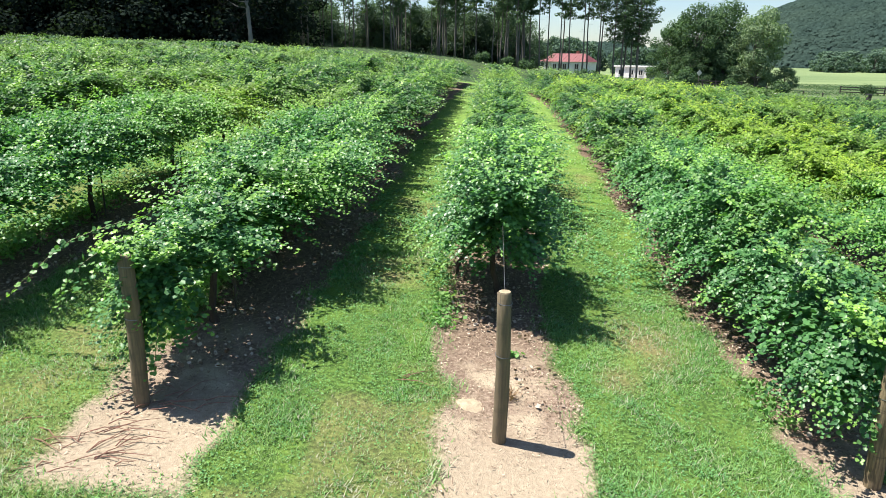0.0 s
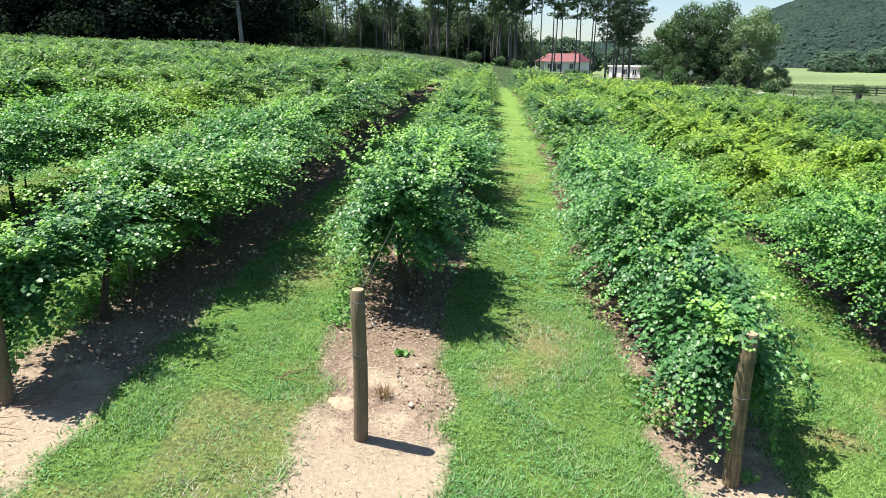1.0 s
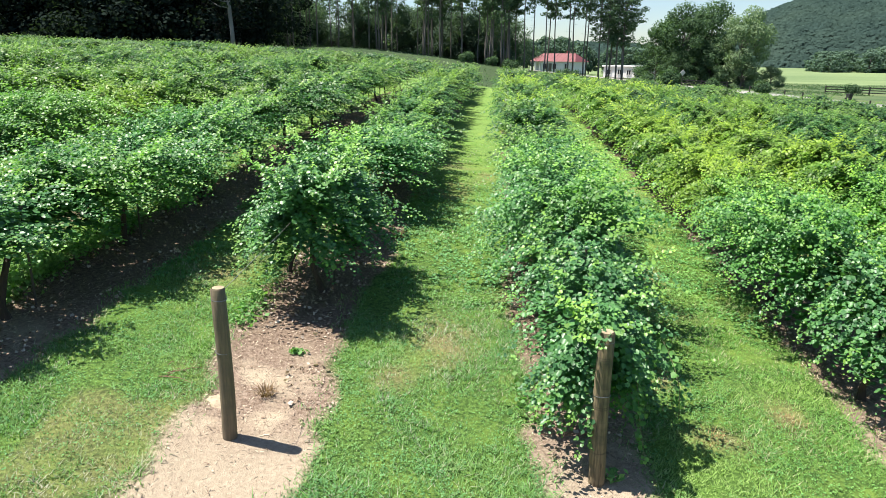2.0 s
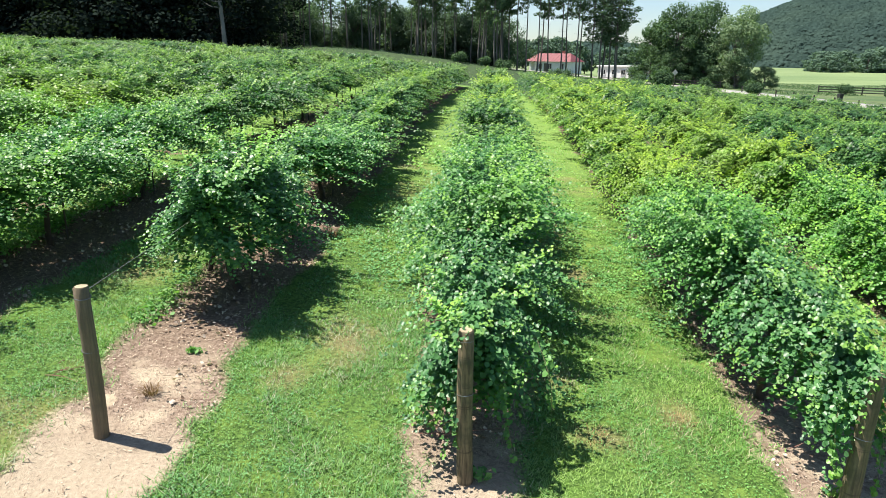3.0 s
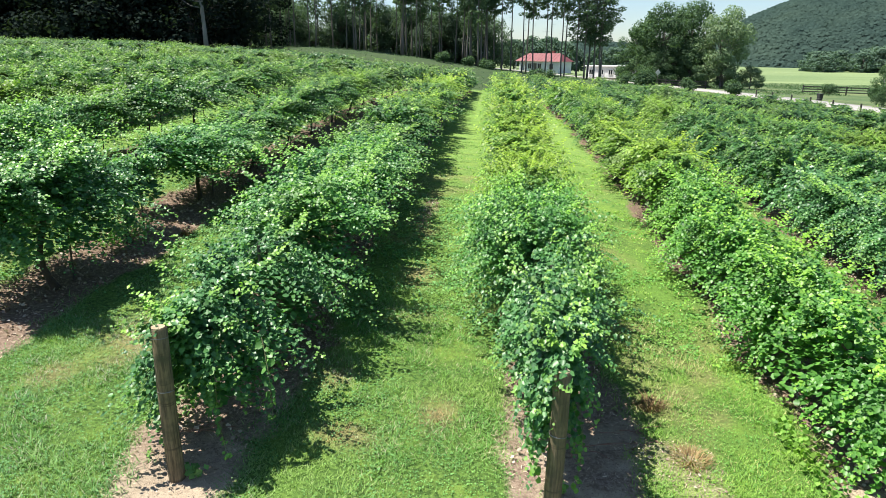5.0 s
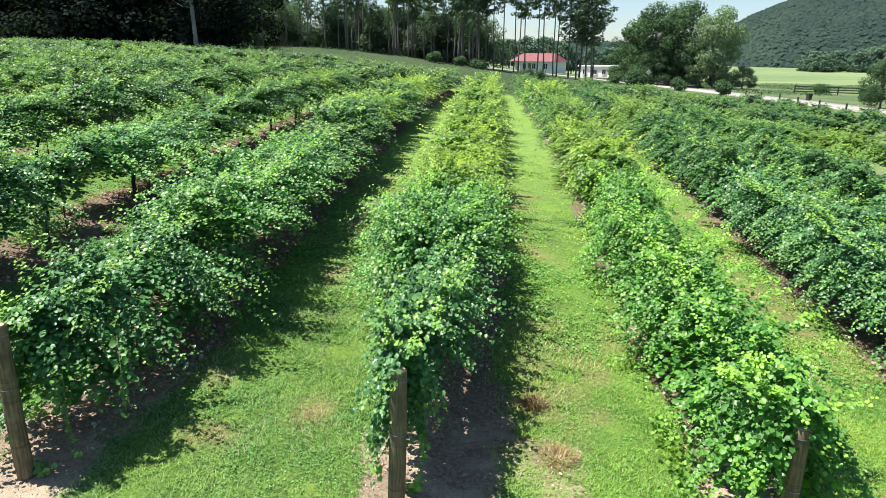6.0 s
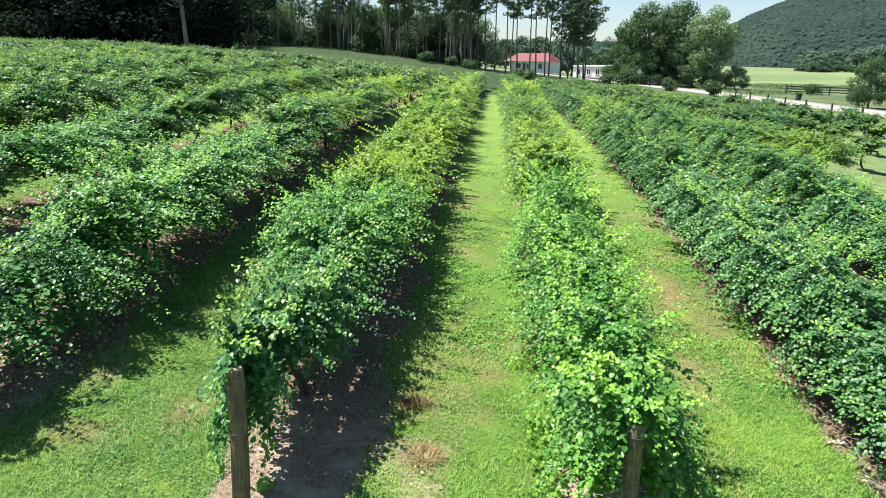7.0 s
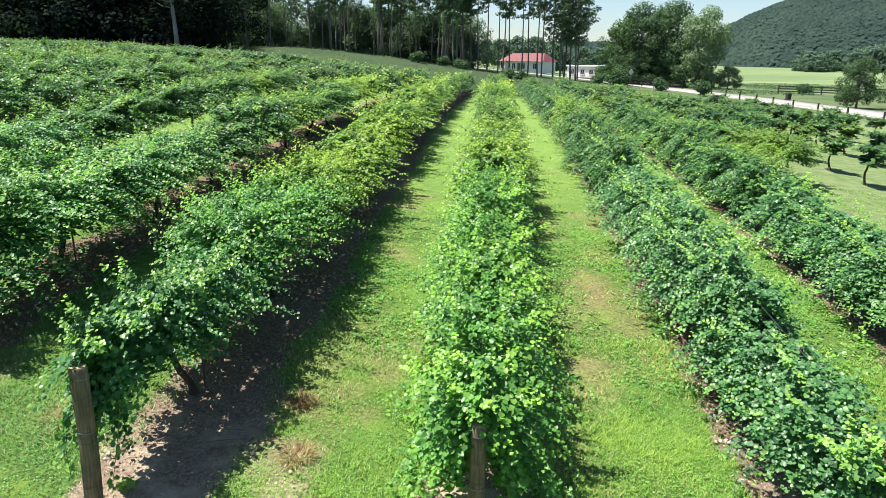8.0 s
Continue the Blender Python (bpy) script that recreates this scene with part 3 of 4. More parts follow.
far_v, far_f, far_a, far_n = [], [], [], 0
END_VINE = {}
pick = random.Random(5)
for k in range(-17, 11):
    x = k * ROW
    y = 9.3 if k == 0 else 7.65 if k == -1 else 8.05
    if k >= 6:
        y = 24.0 if k < 9 else 44.0
    while y < ({6: 66, 7: 63, 8: 60, 9: 60, 10: 56}.get(k, 79) if k > 1 or k < -7 else 67):
        inside = -0.86 * y - 5 < x < 10.6 + 0.60 * y + 5
        kind = row_kind(k, y, pick)
        skip = (kind == "young" and pick.random() < 0.18) or (k < 0 and y > 20 and pick.random() < 0.03)
        level = "near" if y < 15.5 and -9 < x < 20 else "mid" if y < 36 and -24 < x < 24 else "far"
        turn, variant = pick.uniform(-4, 4), pick.randrange(3)
        sx, sz = pick.uniform(0.88, 1.08), pick.uniform(0.90, 1.08 if y < 18 else 1.14) * (0.85 if k > 5 else 1)
        shift = 0.3 if kind == "drape" else 0.4 if kind == "dome" else 0.0
        if k == 2 and y < 16:
            sx = 0.84
        if inside and not skip:
            if level != "far" or (y < 48 and abs(x - 5) < 20) or k >= 6:
                vine = plant_vine(kind, level, variant, x, y + shift, 0 if y < 10 else turn, sx, sz, y < 9 and kind != "dome")
                END_VINE.setdefault(k, vine)
            else:
                me = vine_proto(kind, "far", variant)[0]
                co = np.empty(len(me.vertices) * 3, np.float32)
                me.vertices.foreach_get("co", co)
                c, s = math.cos(radians(turn)), math.sin(radians(turn))
                co = co.reshape(-1, 3) * (sx, 1, sz)
                co = np.stack([co[:, 0] * c - co[:, 1] * s + x, co[:, 0] * s + co[:, 1] * c + y, co[:, 2]], -1)
                co[:, 2] += ground_z(x, co[:, 1])
                fi = np.empty(len(me.polygons) * 4, np.int32)
                me.loops.foreach_get("vertex_index", fi)
                ag = np.empty(len(me.vertices), np.float32)
                me.attributes["age"].data.foreach_get("value", ag)
                far_v.append(co)
                far_f.append(fi.reshape(-1, 4) + far_n)
                far_a.append(ag)
                far_n += len(co)
        y += 2.6 if (k, kind) == (0, "dome") else 3.05
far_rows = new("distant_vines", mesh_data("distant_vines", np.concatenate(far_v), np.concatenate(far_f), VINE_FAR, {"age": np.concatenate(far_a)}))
tagged(far_rows, "distant rows of leafy green grapevines running up the slope", "grapevines", kind="stuff")


def hanging_shoot(k, path, seed):
    """A single long cane with pairs of leaves that has slipped off the wire at the end of row k."""
    r = np.random.default_rng(seed)
    vine = END_VINE[k]
    inv = vine.matrix_basis.inverted()
    P = [Vector((x, y, float(ground_z(x, y)) + h)) for x, y, h in path]
    pts = []
    for i in range(len(P) - 1):
        before, after = P[max(i - 1, 0)], P[min(i + 2, len(P) - 1)]
        for j in range(5):
            t = j / 5
            a, b, c, d = before, P[i], P[i + 1], after
            pts.append(0.5 * (2 * b + (c - a) * t + (2 * a - 5 * b + 4 * c - d) * t * t + (3 * b - a - 3 * c + d) * t ** 3))
    pts = [inv @ p for p in pts + [P[-1]]]
    bm = bmesh.new()
    tube(bm, pts, [0.006 - 0.004 * i / len(pts) for i in range(len(pts))], 5)
    cane = part("hanging_shoot", bm, CANE, vine, "thin green cane hanging free")
    m = len(pts) * 3
    at_i = r.uniform(0.5, len(pts) - 1.001, m)
    base = np.array([pts[int(i)].lerp(pts[int(i) + 1], i - int(i)) for i in at_i])
    aside = r.normal(0, 1, (m, 3)) * (1, 0.7, 0.4)
    size = r.uniform(0.045, 0.085, m) * (1.1 - 0.4 * at_i / len(pts))
    pos = base + aside / np.linalg.norm(aside, axis=1, keepdims=True) * size[:, None] * 0.7
    v, f, age = leaf_cloud(pos, size, r.normal(0, 0.3, (m, 3)) + (-0.1, -0.45, 0.7), np.clip(at_i / len(pts) * 1.5 - 0.6, 0, 1), True, r, aside - (0, 0, 0.6))
    part("shoot_leaves", mesh_data("shoot_leaves", v, f, VINE_NEAR, {"age": age}), None, cane)


CANE = plain_material("green_cane", (0.150, 0.190, 0.070), (0.120, 0.110, 0.050), 14, 0.7, 0.2)
hanging_shoot(1, [(3.75, 6.5, 1.25), (3.85, 6.25, 0.95), (3.90, 6.15, 0.55), (3.98, 6.10, 0.16)], 1)
hanging_shoot(1, [(4.15, 6.7, 1.2), (4.30, 6.45, 0.85), (4.33, 6.40, 0.42)], 2)
hanging_shoot(1, [(3.50, 6.3, 1.2), (3.40, 6.05, 0.8), (3.46, 5.95, 0.35)], 3)
hanging_shoot(2, [(6.95, 6.35, 1.25), (6.82, 6.10, 0.9), (6.86, 6.02, 0.4)], 4)
hanging_shoot(2, [(7.20, 6.45, 1.2), (7.28, 6.15, 0.8), (7.22, 6.05, 0.3)], 5)
hanging_shoot(3, [(10.75, 6.40, 1.1), (10.82, 6.15, 0.7), (10.86, 6.05, 0.10)], 6)
hanging_shoot(3, [(10.95, 6.50, 1.15), (11.15, 6.25, 0.8), (11.35, 6.15, 0.45)], 7)
hanging_shoot(-1, [(-4.1, 7.0, 1.45), (-4.6, 6.8, 1.25), (-4.95, 6.7, 0.95), (-5.25, 6.62, 0.66)], 8)
hanging_shoot(-1, [(-4.0, 6.8, 1.35), (-4.35, 6.55, 1.1), (-4.6, 6.45, 0.75)], 9)
hanging_shoot(-1, [(-3.35, 6.4, 1.3), (-3.30, 6.05, 0.9), (-3.34, 5.90, 0.35)], 10)


# ---- end posts and wires ----
def end_post(x, y, height, radius, lean=(0, 0), bands=True):
    ob = thing("end_post", "round weathered wooden end post set in sandy soil", "post", at(x, y, 0, pick.uniform(0, 360)) @ pose(0, 0, 0, *lean), "end posts of the vine rows")
    bm = bmesh.new()
    n = 14
    zs = [-0.12, 0.0, 0.2, 0.45, 0.7, 0.95, 1.2, height - 0.012, height]
    rr = [radius * (1.05 - 0.07 * z / height) * (1 + 0.015 * math.sin(z * 17 + x)) for z in zs]
    rr[-1] -= 0.010
    tube(bm, [(0.006 * math.sin(z * 3), 0.006 * math.cos(z * 4), z) for z in zs], rr, n, cap=False)
    part("shaft", bm, POST, ob, smooth=True)
    bm = bmesh.new()
    tube(bm, [(0, 0.006 * math.cos(height * 4), height - 0.02), (0, 0.006 * math.cos(height * 4), height + 0.002)], [rr[-1] * 0.985] * 2, n)
    part("cut_top", bm, POST_END, ob, "pale sawn end grain")
    if bands:
        for z in (height - 0.10, height - 0.62):
            bm = bmesh.new()
            ring = [(1.03 * radius * math.cos(a), 1.03 * radius * math.sin(a), z + 0.01 * math.sin(a)) for a in (2 * math.pi * i / 16 for i in range(17))]
            tube(bm, ring, [0.004] * 17, 5, cap=False)
            part("wire_loop", bm, WIRE, ob, "rusty wire wound round the post")
    return ob


end_post(0.0, 6.0, 1.50, 0.067)
end_post(ROW, 6.0, 1.50, 0.074, (0, 1.0))
end_post(2 * ROW, 6.05, 1.48, 0.078, (1.0, 0))
end_post(3 * ROW, 6.15, 1.32, 0.072, (0, 0))
end_post(-ROW, 5.95, 1.50, 0.072, (0, 0))
end_post(-2 * ROW, 5.9, 1.5, 0.075)
end_post(4 * ROW, 6.3, 1.5, 0.075)


def row_wire(k, y0, y1, z=1.44):
    pts = []
    for i in range(40):
        y = y0 + (y1 - y0) * i / 39
        pts.append((k * ROW, y, float(ground_z(k * ROW, y)) + z - 0.02 * abs(math.sin(y))))
    bm = bmesh.new()
    tube(bm, pts, [0.003] * 40, 4)
    ob = part("trellis_wire", bm, WIRE)
    return tagged(ob, "thin steel trellis wire strung along the vine row", "wire", "trellis wires")


for k in range(-5, 6):
    row_wire(k, 6.08, 40)


# ---- grass blades, weeds and litter ----
def scatter(n, x0, x1, y0, y1):
    return rng.uniform(x0, x1, n), rng.uniform(y0, y1, n)


def blades(name, n, area, height, width, label, keep=-0.05):
    x, y = scatter(n // 5, *area)
    x, y = np.repeat(x, 5) + rng.normal(0, 0.022, n), np.repeat(y, 5) + rng.normal(0, 0.022, n)
    ok = (rng.random(n) > 0.55 * dry_value(x, y)) & (soil_value(x, y) < keep + 0.75 * rng.random(n) ** 4) & (x > -0.86 * y - 1.5) & (x < 11.2 + 0.62 * y)
    x, y = x[ok], y[ok]
    n = len(x)
    clump = vnoise(x * 2.2, y * 2.2, 31) * 0.9 + 0.45
    h = height * rng.uniform(0.5, 1.2, n) * clump
    a, t = rng.uniform(0, 2 * np.pi, n), rng.uniform(0.3, 2.0, n)
    z = ground_z(x, y) - 0.02
    base = np.stack([x, y, z], -1)
    d = np.stack([np.cos(a), np.sin(a), 0 * a], -1)
    w = np.stack([-np.sin(a), np.cos(a), 0 * a], -1) * (width * rng.uniform(0.6, 1.3, n))[:, None]
    tip = base + d * (h * t)[:, None] + np.array([0, 0, 1.0]) * h[:, None]
    v = np.stack([base - w, base + w, tip], 1).reshape(-1, 3)
    f = np.arange(n * 3).reshape(-1, 3)
    ob = new(name, mesh_data(name, v, f, BLADE, {"age": np.repeat(rng.random(n) < 0.13 + 0.5 * dry_value(x, y), 3)}))
    return tagged(ob, label, "grass", kind="stuff")


blades("grass", 640000, (-8, 19, 3.4, 11), 0.064, 0.0062, "short bright green mown grass between the vine rows")
blades("grass", 190000, (-14, 26, 11, 26), 0.048, 0.016, "short bright green mown grass further along the lanes")


def weeds(n, area, size):
    x, y = scatter(n // 6, *area)
    spread = 0.03 + 0.05 * rng.random(len(x))
    x, y = np.repeat(x, 6) + rng.normal(0, 1, len(x) * 6) * np.repeat(spread, 6), np.repeat(y, 6) + rng.normal(0, 1, len(y) * 6) * np.repeat(spread, 6)
    lush = vnoise(x * 1.1, y * 1.1, 41) + 0.5 * vnoise(x * 4, y * 4, 43)
    ok = (soil_value(x, y) < -0.05 + 0.6 * rng.random(len(x)) ** 4) & (lush + 0.5 * rng.random(len(x)) > 0.85) & (rng.random(len(x)) > 0.9 * dry_value(x, y)) & (x > -0.86 * y - 1.5) & (x < 11.2 + 0.62 * y)
    x, y, lush = x[ok], y[ok], lush[ok]
    n = len(x)
    pos = np.stack([x, y, ground_z(x, y) + rng.uniform(0.005, 0.03, n) + 0.035 * lush * rng.random(n)], -1)
    nrm = rng.normal(0, 0.38, (n, 3)) + (0, -0.1, 1.0)
    v, f, _ = leaf_cloud(pos, rng.uniform(0.6, 1.3, n) * size, nrm, np.zeros(n), False)
    return tagged(new("weeds", mesh_data("weeds", v, f, CLOVER)), "low clover and broad weeds among the grass", "weeds", kind="stuff")


weeds(190000, (-8, 19, 3.4, 9.5), 0.017)
weeds(130000, (-12, 22, 9.5, 17), 0.036)


def litter(n, area):
    x, y = scatter(n, *area)
    ok = (soil_value(x, y) > -0.15) & (rng.random(n) < np.clip(0.25 + (y - 5.6) * 0.6, 0.25, 1))
    x, y = x[ok], y[ok]
    n = len(x)
    a = rng.uniform(0, np.pi, n)
    ln, wd = 0.004 + 0.022 * rng.random(n) ** 1.5, rng.uniform(0.0012, 0.0048, n)
    z = ground_z(x, y) - 0.035 * np.clip(soil_value(x, y), 0, 1) + 0.022
    c = np.stack([x, y, z], -1)
    d = np.stack([np.cos(a), np.sin(a), rng.normal(0, 0.35, n)], -1) * ln[:, None]
    w = np.stack([-np.sin(a), np.cos(a), rng.normal(0, 0.35, n)], -1) * wd[:, None]
    v = np.stack([c - d - w, c + d - w, c + d + w, c - d + w], 1).reshape(-1, 3)
    ob = new("litter", mesh_data("litter", v, np.arange(n * 4).reshape(-1, 4), LITTER))
    return tagged(ob, "dry bark chips, straw and dead leaves on the bare soil", "litter", kind="stuff")


litter(230000, (-9, 20, 4.2, 17))


def fallen_leaves(n, area):
    """Pale curled leaves that have dropped under the rows."""
    x, y = scatter(n, *area)
    ok = (soil_value(x, y) > -0.05) & (y > 6.6) & (vnoise(x * 2.2, y * 2.2, 71) > 0.42)
    x, y = x[ok], y[ok]
    n = len(x)
    z = ground_z(x, y) - 0.03 * np.clip(soil_value(x, y), 0, 1) + rng.uniform(0.015, 0.05, n)
    v, f, _ = leaf_cloud(np.stack([x, y, z], -1), rng.uniform(0.025, 0.06, n), rng.normal(0, 0.6, (n, 3)) + (0, 0, 1.0), np.zeros(n), True)
    return tagged(new("fallen_leaves", mesh_data("fallen_leaves", v, f, FALLEN)), "pale curled dead leaves lying under the vines", "leaves", kind="stuff")


FALLEN = leaf_material("fallen_leaf", (0.150, 0.095, 0.065), (0.560, 0.470, 0.390), None, None, rough=0.8, trans=0.1)
fallen_leaves(26000, (-9, 20, 6.4, 17))


def sand_mound(x, y, rx, ry, h):
    r = np.random.default_rng(4)
    n = 22
    u, v = np.meshgrid(np.linspace(-1, 1, n), np.linspace(-1, 1, n))
    d = np.hypot(u, v)
    px, py = x + u * rx, y + v * ry
    z = ground_z(px, py) - 0.06 + h * np.clip(1.25 - d, 0, 1) * (0.8 + 0.4 * vnoise(u * 4, v * 4, 3)) + 0.012 * r.random(u.shape)
    idn = np.arange(n * n).reshape(n, n)
    q = np.stack([idn[:-1, :-1], idn[:-1, 1:], idn[1:, 1:], idn[1:, :-1]], -1).reshape(-1, 4)
    ob = new("sand_mound", mesh_data("sand_mound", np.stack([px, py, z], -1).reshape(-1, 3), q, SAND, smooth=True))
    return tagged(ob, "small pale mound of dug sand beside the post", "sand mound")


SAND = plain_material("pale_sand", (0.470, 0.380, 0.265), (0.400, 0.315, 0.215), 9.0, 0.95, 0.5)
sand_mound(-0.34, 6.55, 0.20, 0.17, 0.07)


def tall_weeds(label, spots):
    """Leafy weeds left standing under a row."""
    pos, nrm = [], []
    for x, y, w, l, h, n in spots:
        px, py = rng.normal(x, w, n), rng.uniform(y - l, y + l, n)
        tall = h * (0.35 + 0.65 * vnoise(px * 3, py * 3, 8))
        pos.append(np.stack([px, py, ground_z(px, py) + tall * rng.random(n)], -1))
        nrm.append(rng.normal(0, 0.55, (n, 3)) + (0, 0, 0.7))
    pos, nrm = np.concatenate(pos), np.concatenate(nrm)
    v, f, _ = leaf_cloud(pos, rng.uniform(0.03, 0.075, len(pos)), nrm, np.zeros(len(pos)), False)
    return tagged(new("tall_weeds", mesh_data("tall_weeds", v, f, BLADE)), label, "weeds", kind="stuff")


tall_weeds("bright green leafy weeds standing under the vine rows", [
    (-3.95, 9.6, 0.16, 2.2, 0.45, 2600), (-3.8, 13.5, 0.15, 1.0, 0.55, 1200), (-7.3, 10.5, 0.2, 2.0, 0.4, 1500),
    (-0.2, 12.0, 0.2, 0.7, 0.35, 700), (0.18, 7.71, 0.05, 0.06, 0.05, 26), (7.12, 6.42, 0.05, 0.06, 0.16, 40), (3.66, 6.02, 0.06, 0.05, 0.14, 40), (-0.75, 8.7, 0.12, 0.5, 0.2, 260), (3.0, 7.2, 0.12, 0.5, 0.16, 250), (9.9, 7.4, 0.12, 0.7, 0.2, 300)])

def grass_tuft(x, y, n, h, spread, mat, label):
    """A loose tuft of long bent blades."""
    r = np.random.default_rng(int(abs(x * 100)) + 5)
    a, lean = r.uniform(0, 2 * np.pi, n), r.uniform(0.3, 1.5, n)
    out = np.stack([np.cos(a), np.sin(a), 0 * a], -1)
    side = np.stack([-np.sin(a), np.cos(a), 0 * a], -1) * r.uniform(0.003, 0.006, n)[:, None]
    base = out * (spread * r.random(n) ** 0.7)[:, None] + (0, 0, -0.02)
    tall = h * r.uniform(0.4, 1.1, n)
    mid = base + out * (0.35 * tall * lean)[:, None] + np.array([0, 0, 1.0]) * (0.7 * tall)[:, None]
    tip = base + out * (tall * lean)[:, None] + np.array([0, 0, 1.0]) * (0.85 * tall)[:, None]
    v = np.stack([base - side, base + side, mid + 0.7 * side, mid - 0.7 * side, tip + 0.15 * side, tip - 0.15 * side], 1).reshape(-1, 3)
    f = (np.array([[0, 1, 2, 3], [3, 2, 4, 5]])[None] + (np.arange(n) * 6)[:, None, None]).reshape(-1, 4)
    ob = new("grass_tuft", mesh_data("grass_tuft", v, f, mat))
    ob.matrix_world = at(x, y)
    return tagged(ob, label, "grass tuft", "grass tufts")


STRAW = leaf_material("straw", (0.170, 0.110, 0.055), (0.400, 0.300, 0.150), None, None, rough=0.8, trans=0.2, spec=0.1)
BROWN = leaf_material("dead_grass", (0.110, 0.070, 0.040), (0.250, 0.165, 0.090), None, None, rough=0.8, trans=0.2, spec=0.1)
grass_tuft(0.09, 6.79, 90, 0.10, 0.10, BROWN, "small tangle of dead brown stalks on bare soil")
grass_tuft(8.38, 8.18, 260, 0.14, 0.16, BROWN, "withered brown grass tuft standing in the green lane")
grass_tuft(8.59, 7.17, 300, 0.11, 0.20, STRAW, "dry straw-coloured grass tuft beside the bare strip")
grass_tuft(5.82, 7.37, 70, 0.09, 0.20, STRAW, "pale dry grass tuft in the mown lane")
grass_tuft(4.82, 6.92, 60, 0.08, 0.18, STRAW, "yellowed grass tuft at the edge of the vine shadow")
grass_tuft(0.75, 12.4, 120, 0.16, 0.14, BROWN, "withered brown grass tuft under the vines")


# rough weeds between the road and the pasture
n_rough = 22000
wx, wy = rng.uniform(47, 100, n_rough), rng.uniform(112, 176, n_rough)
keep_w = vnoise(wx * 0.12, wy * 0.12, 12) > 0.40
wx, wy = wx[keep_w], wy[keep_w]
v, f, _ = leaf_cloud(np.stack([wx, wy, ground_z(wx, wy) + rng.uniform(0.02, 0.28, len(wx))], -1), rng.uniform(0.10, 0.22, len(wx)), rng.normal(0, 0.5, (len(wx), 3)) + (0, 0, 0.8), np.zeros(len(wx)), False)
tagged(new("rough_grass", mesh_data("rough_grass", v, f, BROAD)), "tall dull green weeds in the rough beyond the road", "weeds", kind="stuff")


# knee-high grass between the last vines and the wood
n_rough = 12000
wx, wy = rng.uniform(-60, 34, n_rough), 70 + 52 * rng.random(n_rough) ** 1.2
wy = np.where((wx > 5) | (wx < -26), np.maximum(wy, 81), wy)
keep_w = vnoise(wx * 0.35, wy * 0.35, 14) + 0.4 * rng.random(n_rough) > 0.5
wx, wy = wx[keep_w], wy[keep_w]
v, f, _ = leaf_cloud(np.stack([wx, wy, ground_z(wx, wy) + rng.uniform(0.02, 0.26, len(wx))], -1), rng.uniform(0.08, 0.18, len(wx)), rng.normal(0, 0.5, (len(wx), 3)) + (0, -0.2, 0.7), np.zeros(len(wx)), False)
tagged(new("rough_grass", mesh_data("rough_grass", v, f, BROAD)), "knee-high green grass at the edge of the wood", "grass", kind="stuff")


# ---- cut twigs on the bare ground ----
TWIG = plain_material("dry_twig", (0.300, 0.150, 0.110), (0.190, 0.100, 0.070), 20, 0.85, 0.2)


def twig_heap(x, y, n, spread, seed):
    r = random.Random(seed)
    ob = thing("twig_heap", "scatter of dry reddish cut vine twigs on bare soil", "twigs", at(x, y))
    for _ in range(n):
        px, py, a, l = r.gauss(0, spread), r.gauss(0, spread * 0.6), r.gauss(0.5, 0.5), r.uniform(0.15, 0.5)
        z0 = float(ground_z(x + px, y + py) - ground_z(x, y)) - 0.02
        pts = [(px + math.cos(a) * l * t + r.uniform(-0.02, 0.02), py + math.sin(a) * l * t + r.uniform(-0.02, 0.02), z0 + 0.012 + 0.05 * math.sin(t * 3) * r.random()) for t in (0, 0.33, 0.66, 1)]
        bm = bmesh.new()
        tube(bm, pts, [0.006, 0.005, 0.004, 0.002], 5)
        part("twig", bm, TWIG, ob)
    return ob


twig_heap(-3.75, 5.2, 26, 0.32, 3)
twig_heap(-3.3, 5.9, 16, 0.25, 5)
twig_heap(-1.2, 6.9, 5, 0.10, 8)
twig_heap(3.2, 6.6, 8, 0.15, 11)
twig_heap(7.5, 7.4, 16, 0.35, 14)


# ---- trees ----
def crown_cloud(r, blobs, n, size, mat, flat=0.6):
    """Leaf clumps on the skins of many uneven lobes."""
    pos, nrm = [], []
    area = np.array([b[3] * b[3] for b in blobs])
    for (cx, cy, cz, rad), share in zip(blobs, area / area.sum()):
        m = int(n * share) + 4
        d = r.normal(size=(m, 3))
        d /= np.linalg.norm(d, axis=1, keepdims=True)
        rr = rad * (0.55 + 0.48 * r.random(m) ** 0.7)[:, None]
        pos.append(np.array([cx, cy, cz]) + d * rr * (1, 1, flat))
        nrm.append(d + r.normal(0, 0.36, (m, 3)) + (0, 0, 0.5))
    pos, nrm = np.concatenate(pos), np.concatenate(nrm)
    v, f, a = leaf_cloud(pos, size * r.uniform(0.6, 1.3, len(pos)), nrm, np.zeros(len(pos)), False, r)
    return mesh_data("crown", v, f, mat)


TREES = {}


def tree_meshes(kind, variant):
    key = (kind, variant)
    if key in TREES:
        return TREES[key]
    r = np.random.default_rng(500 + 31 * variant + len(kind) * 7)
    bm = bmesh.new()
    if kind == "pine":
        h = 19.0
        n_seg = 8
        sway = r.normal(0, 0.05, (n_seg + 1, 2)).cumsum(0)
        pts = [(sway[i, 0], sway[i, 1], -0.3 + (h + 0.3) * i / n_seg) for i in range(n_seg + 1)]
        tube(bm, pts, [0.14 - 0.105 * i / n_seg for i in range(n_seg + 1)], 7)
        blobs = []
        for z in np.arange(6.6 + 2.5 * variant, 18.8, 0.42):
            reach = 2.3 * math.sin(math.pi * min(0.86, (20.5 - z) / 13)) + 0.3
            for _ in range(2):
                a = r.uniform(0, 2 * np.pi)
                l = reach * r.uniform(0.55, 1.1)
                i = min(n_seg, int(z / h * n_seg))
                p0 = (pts[i][0], pts[i][1], z)
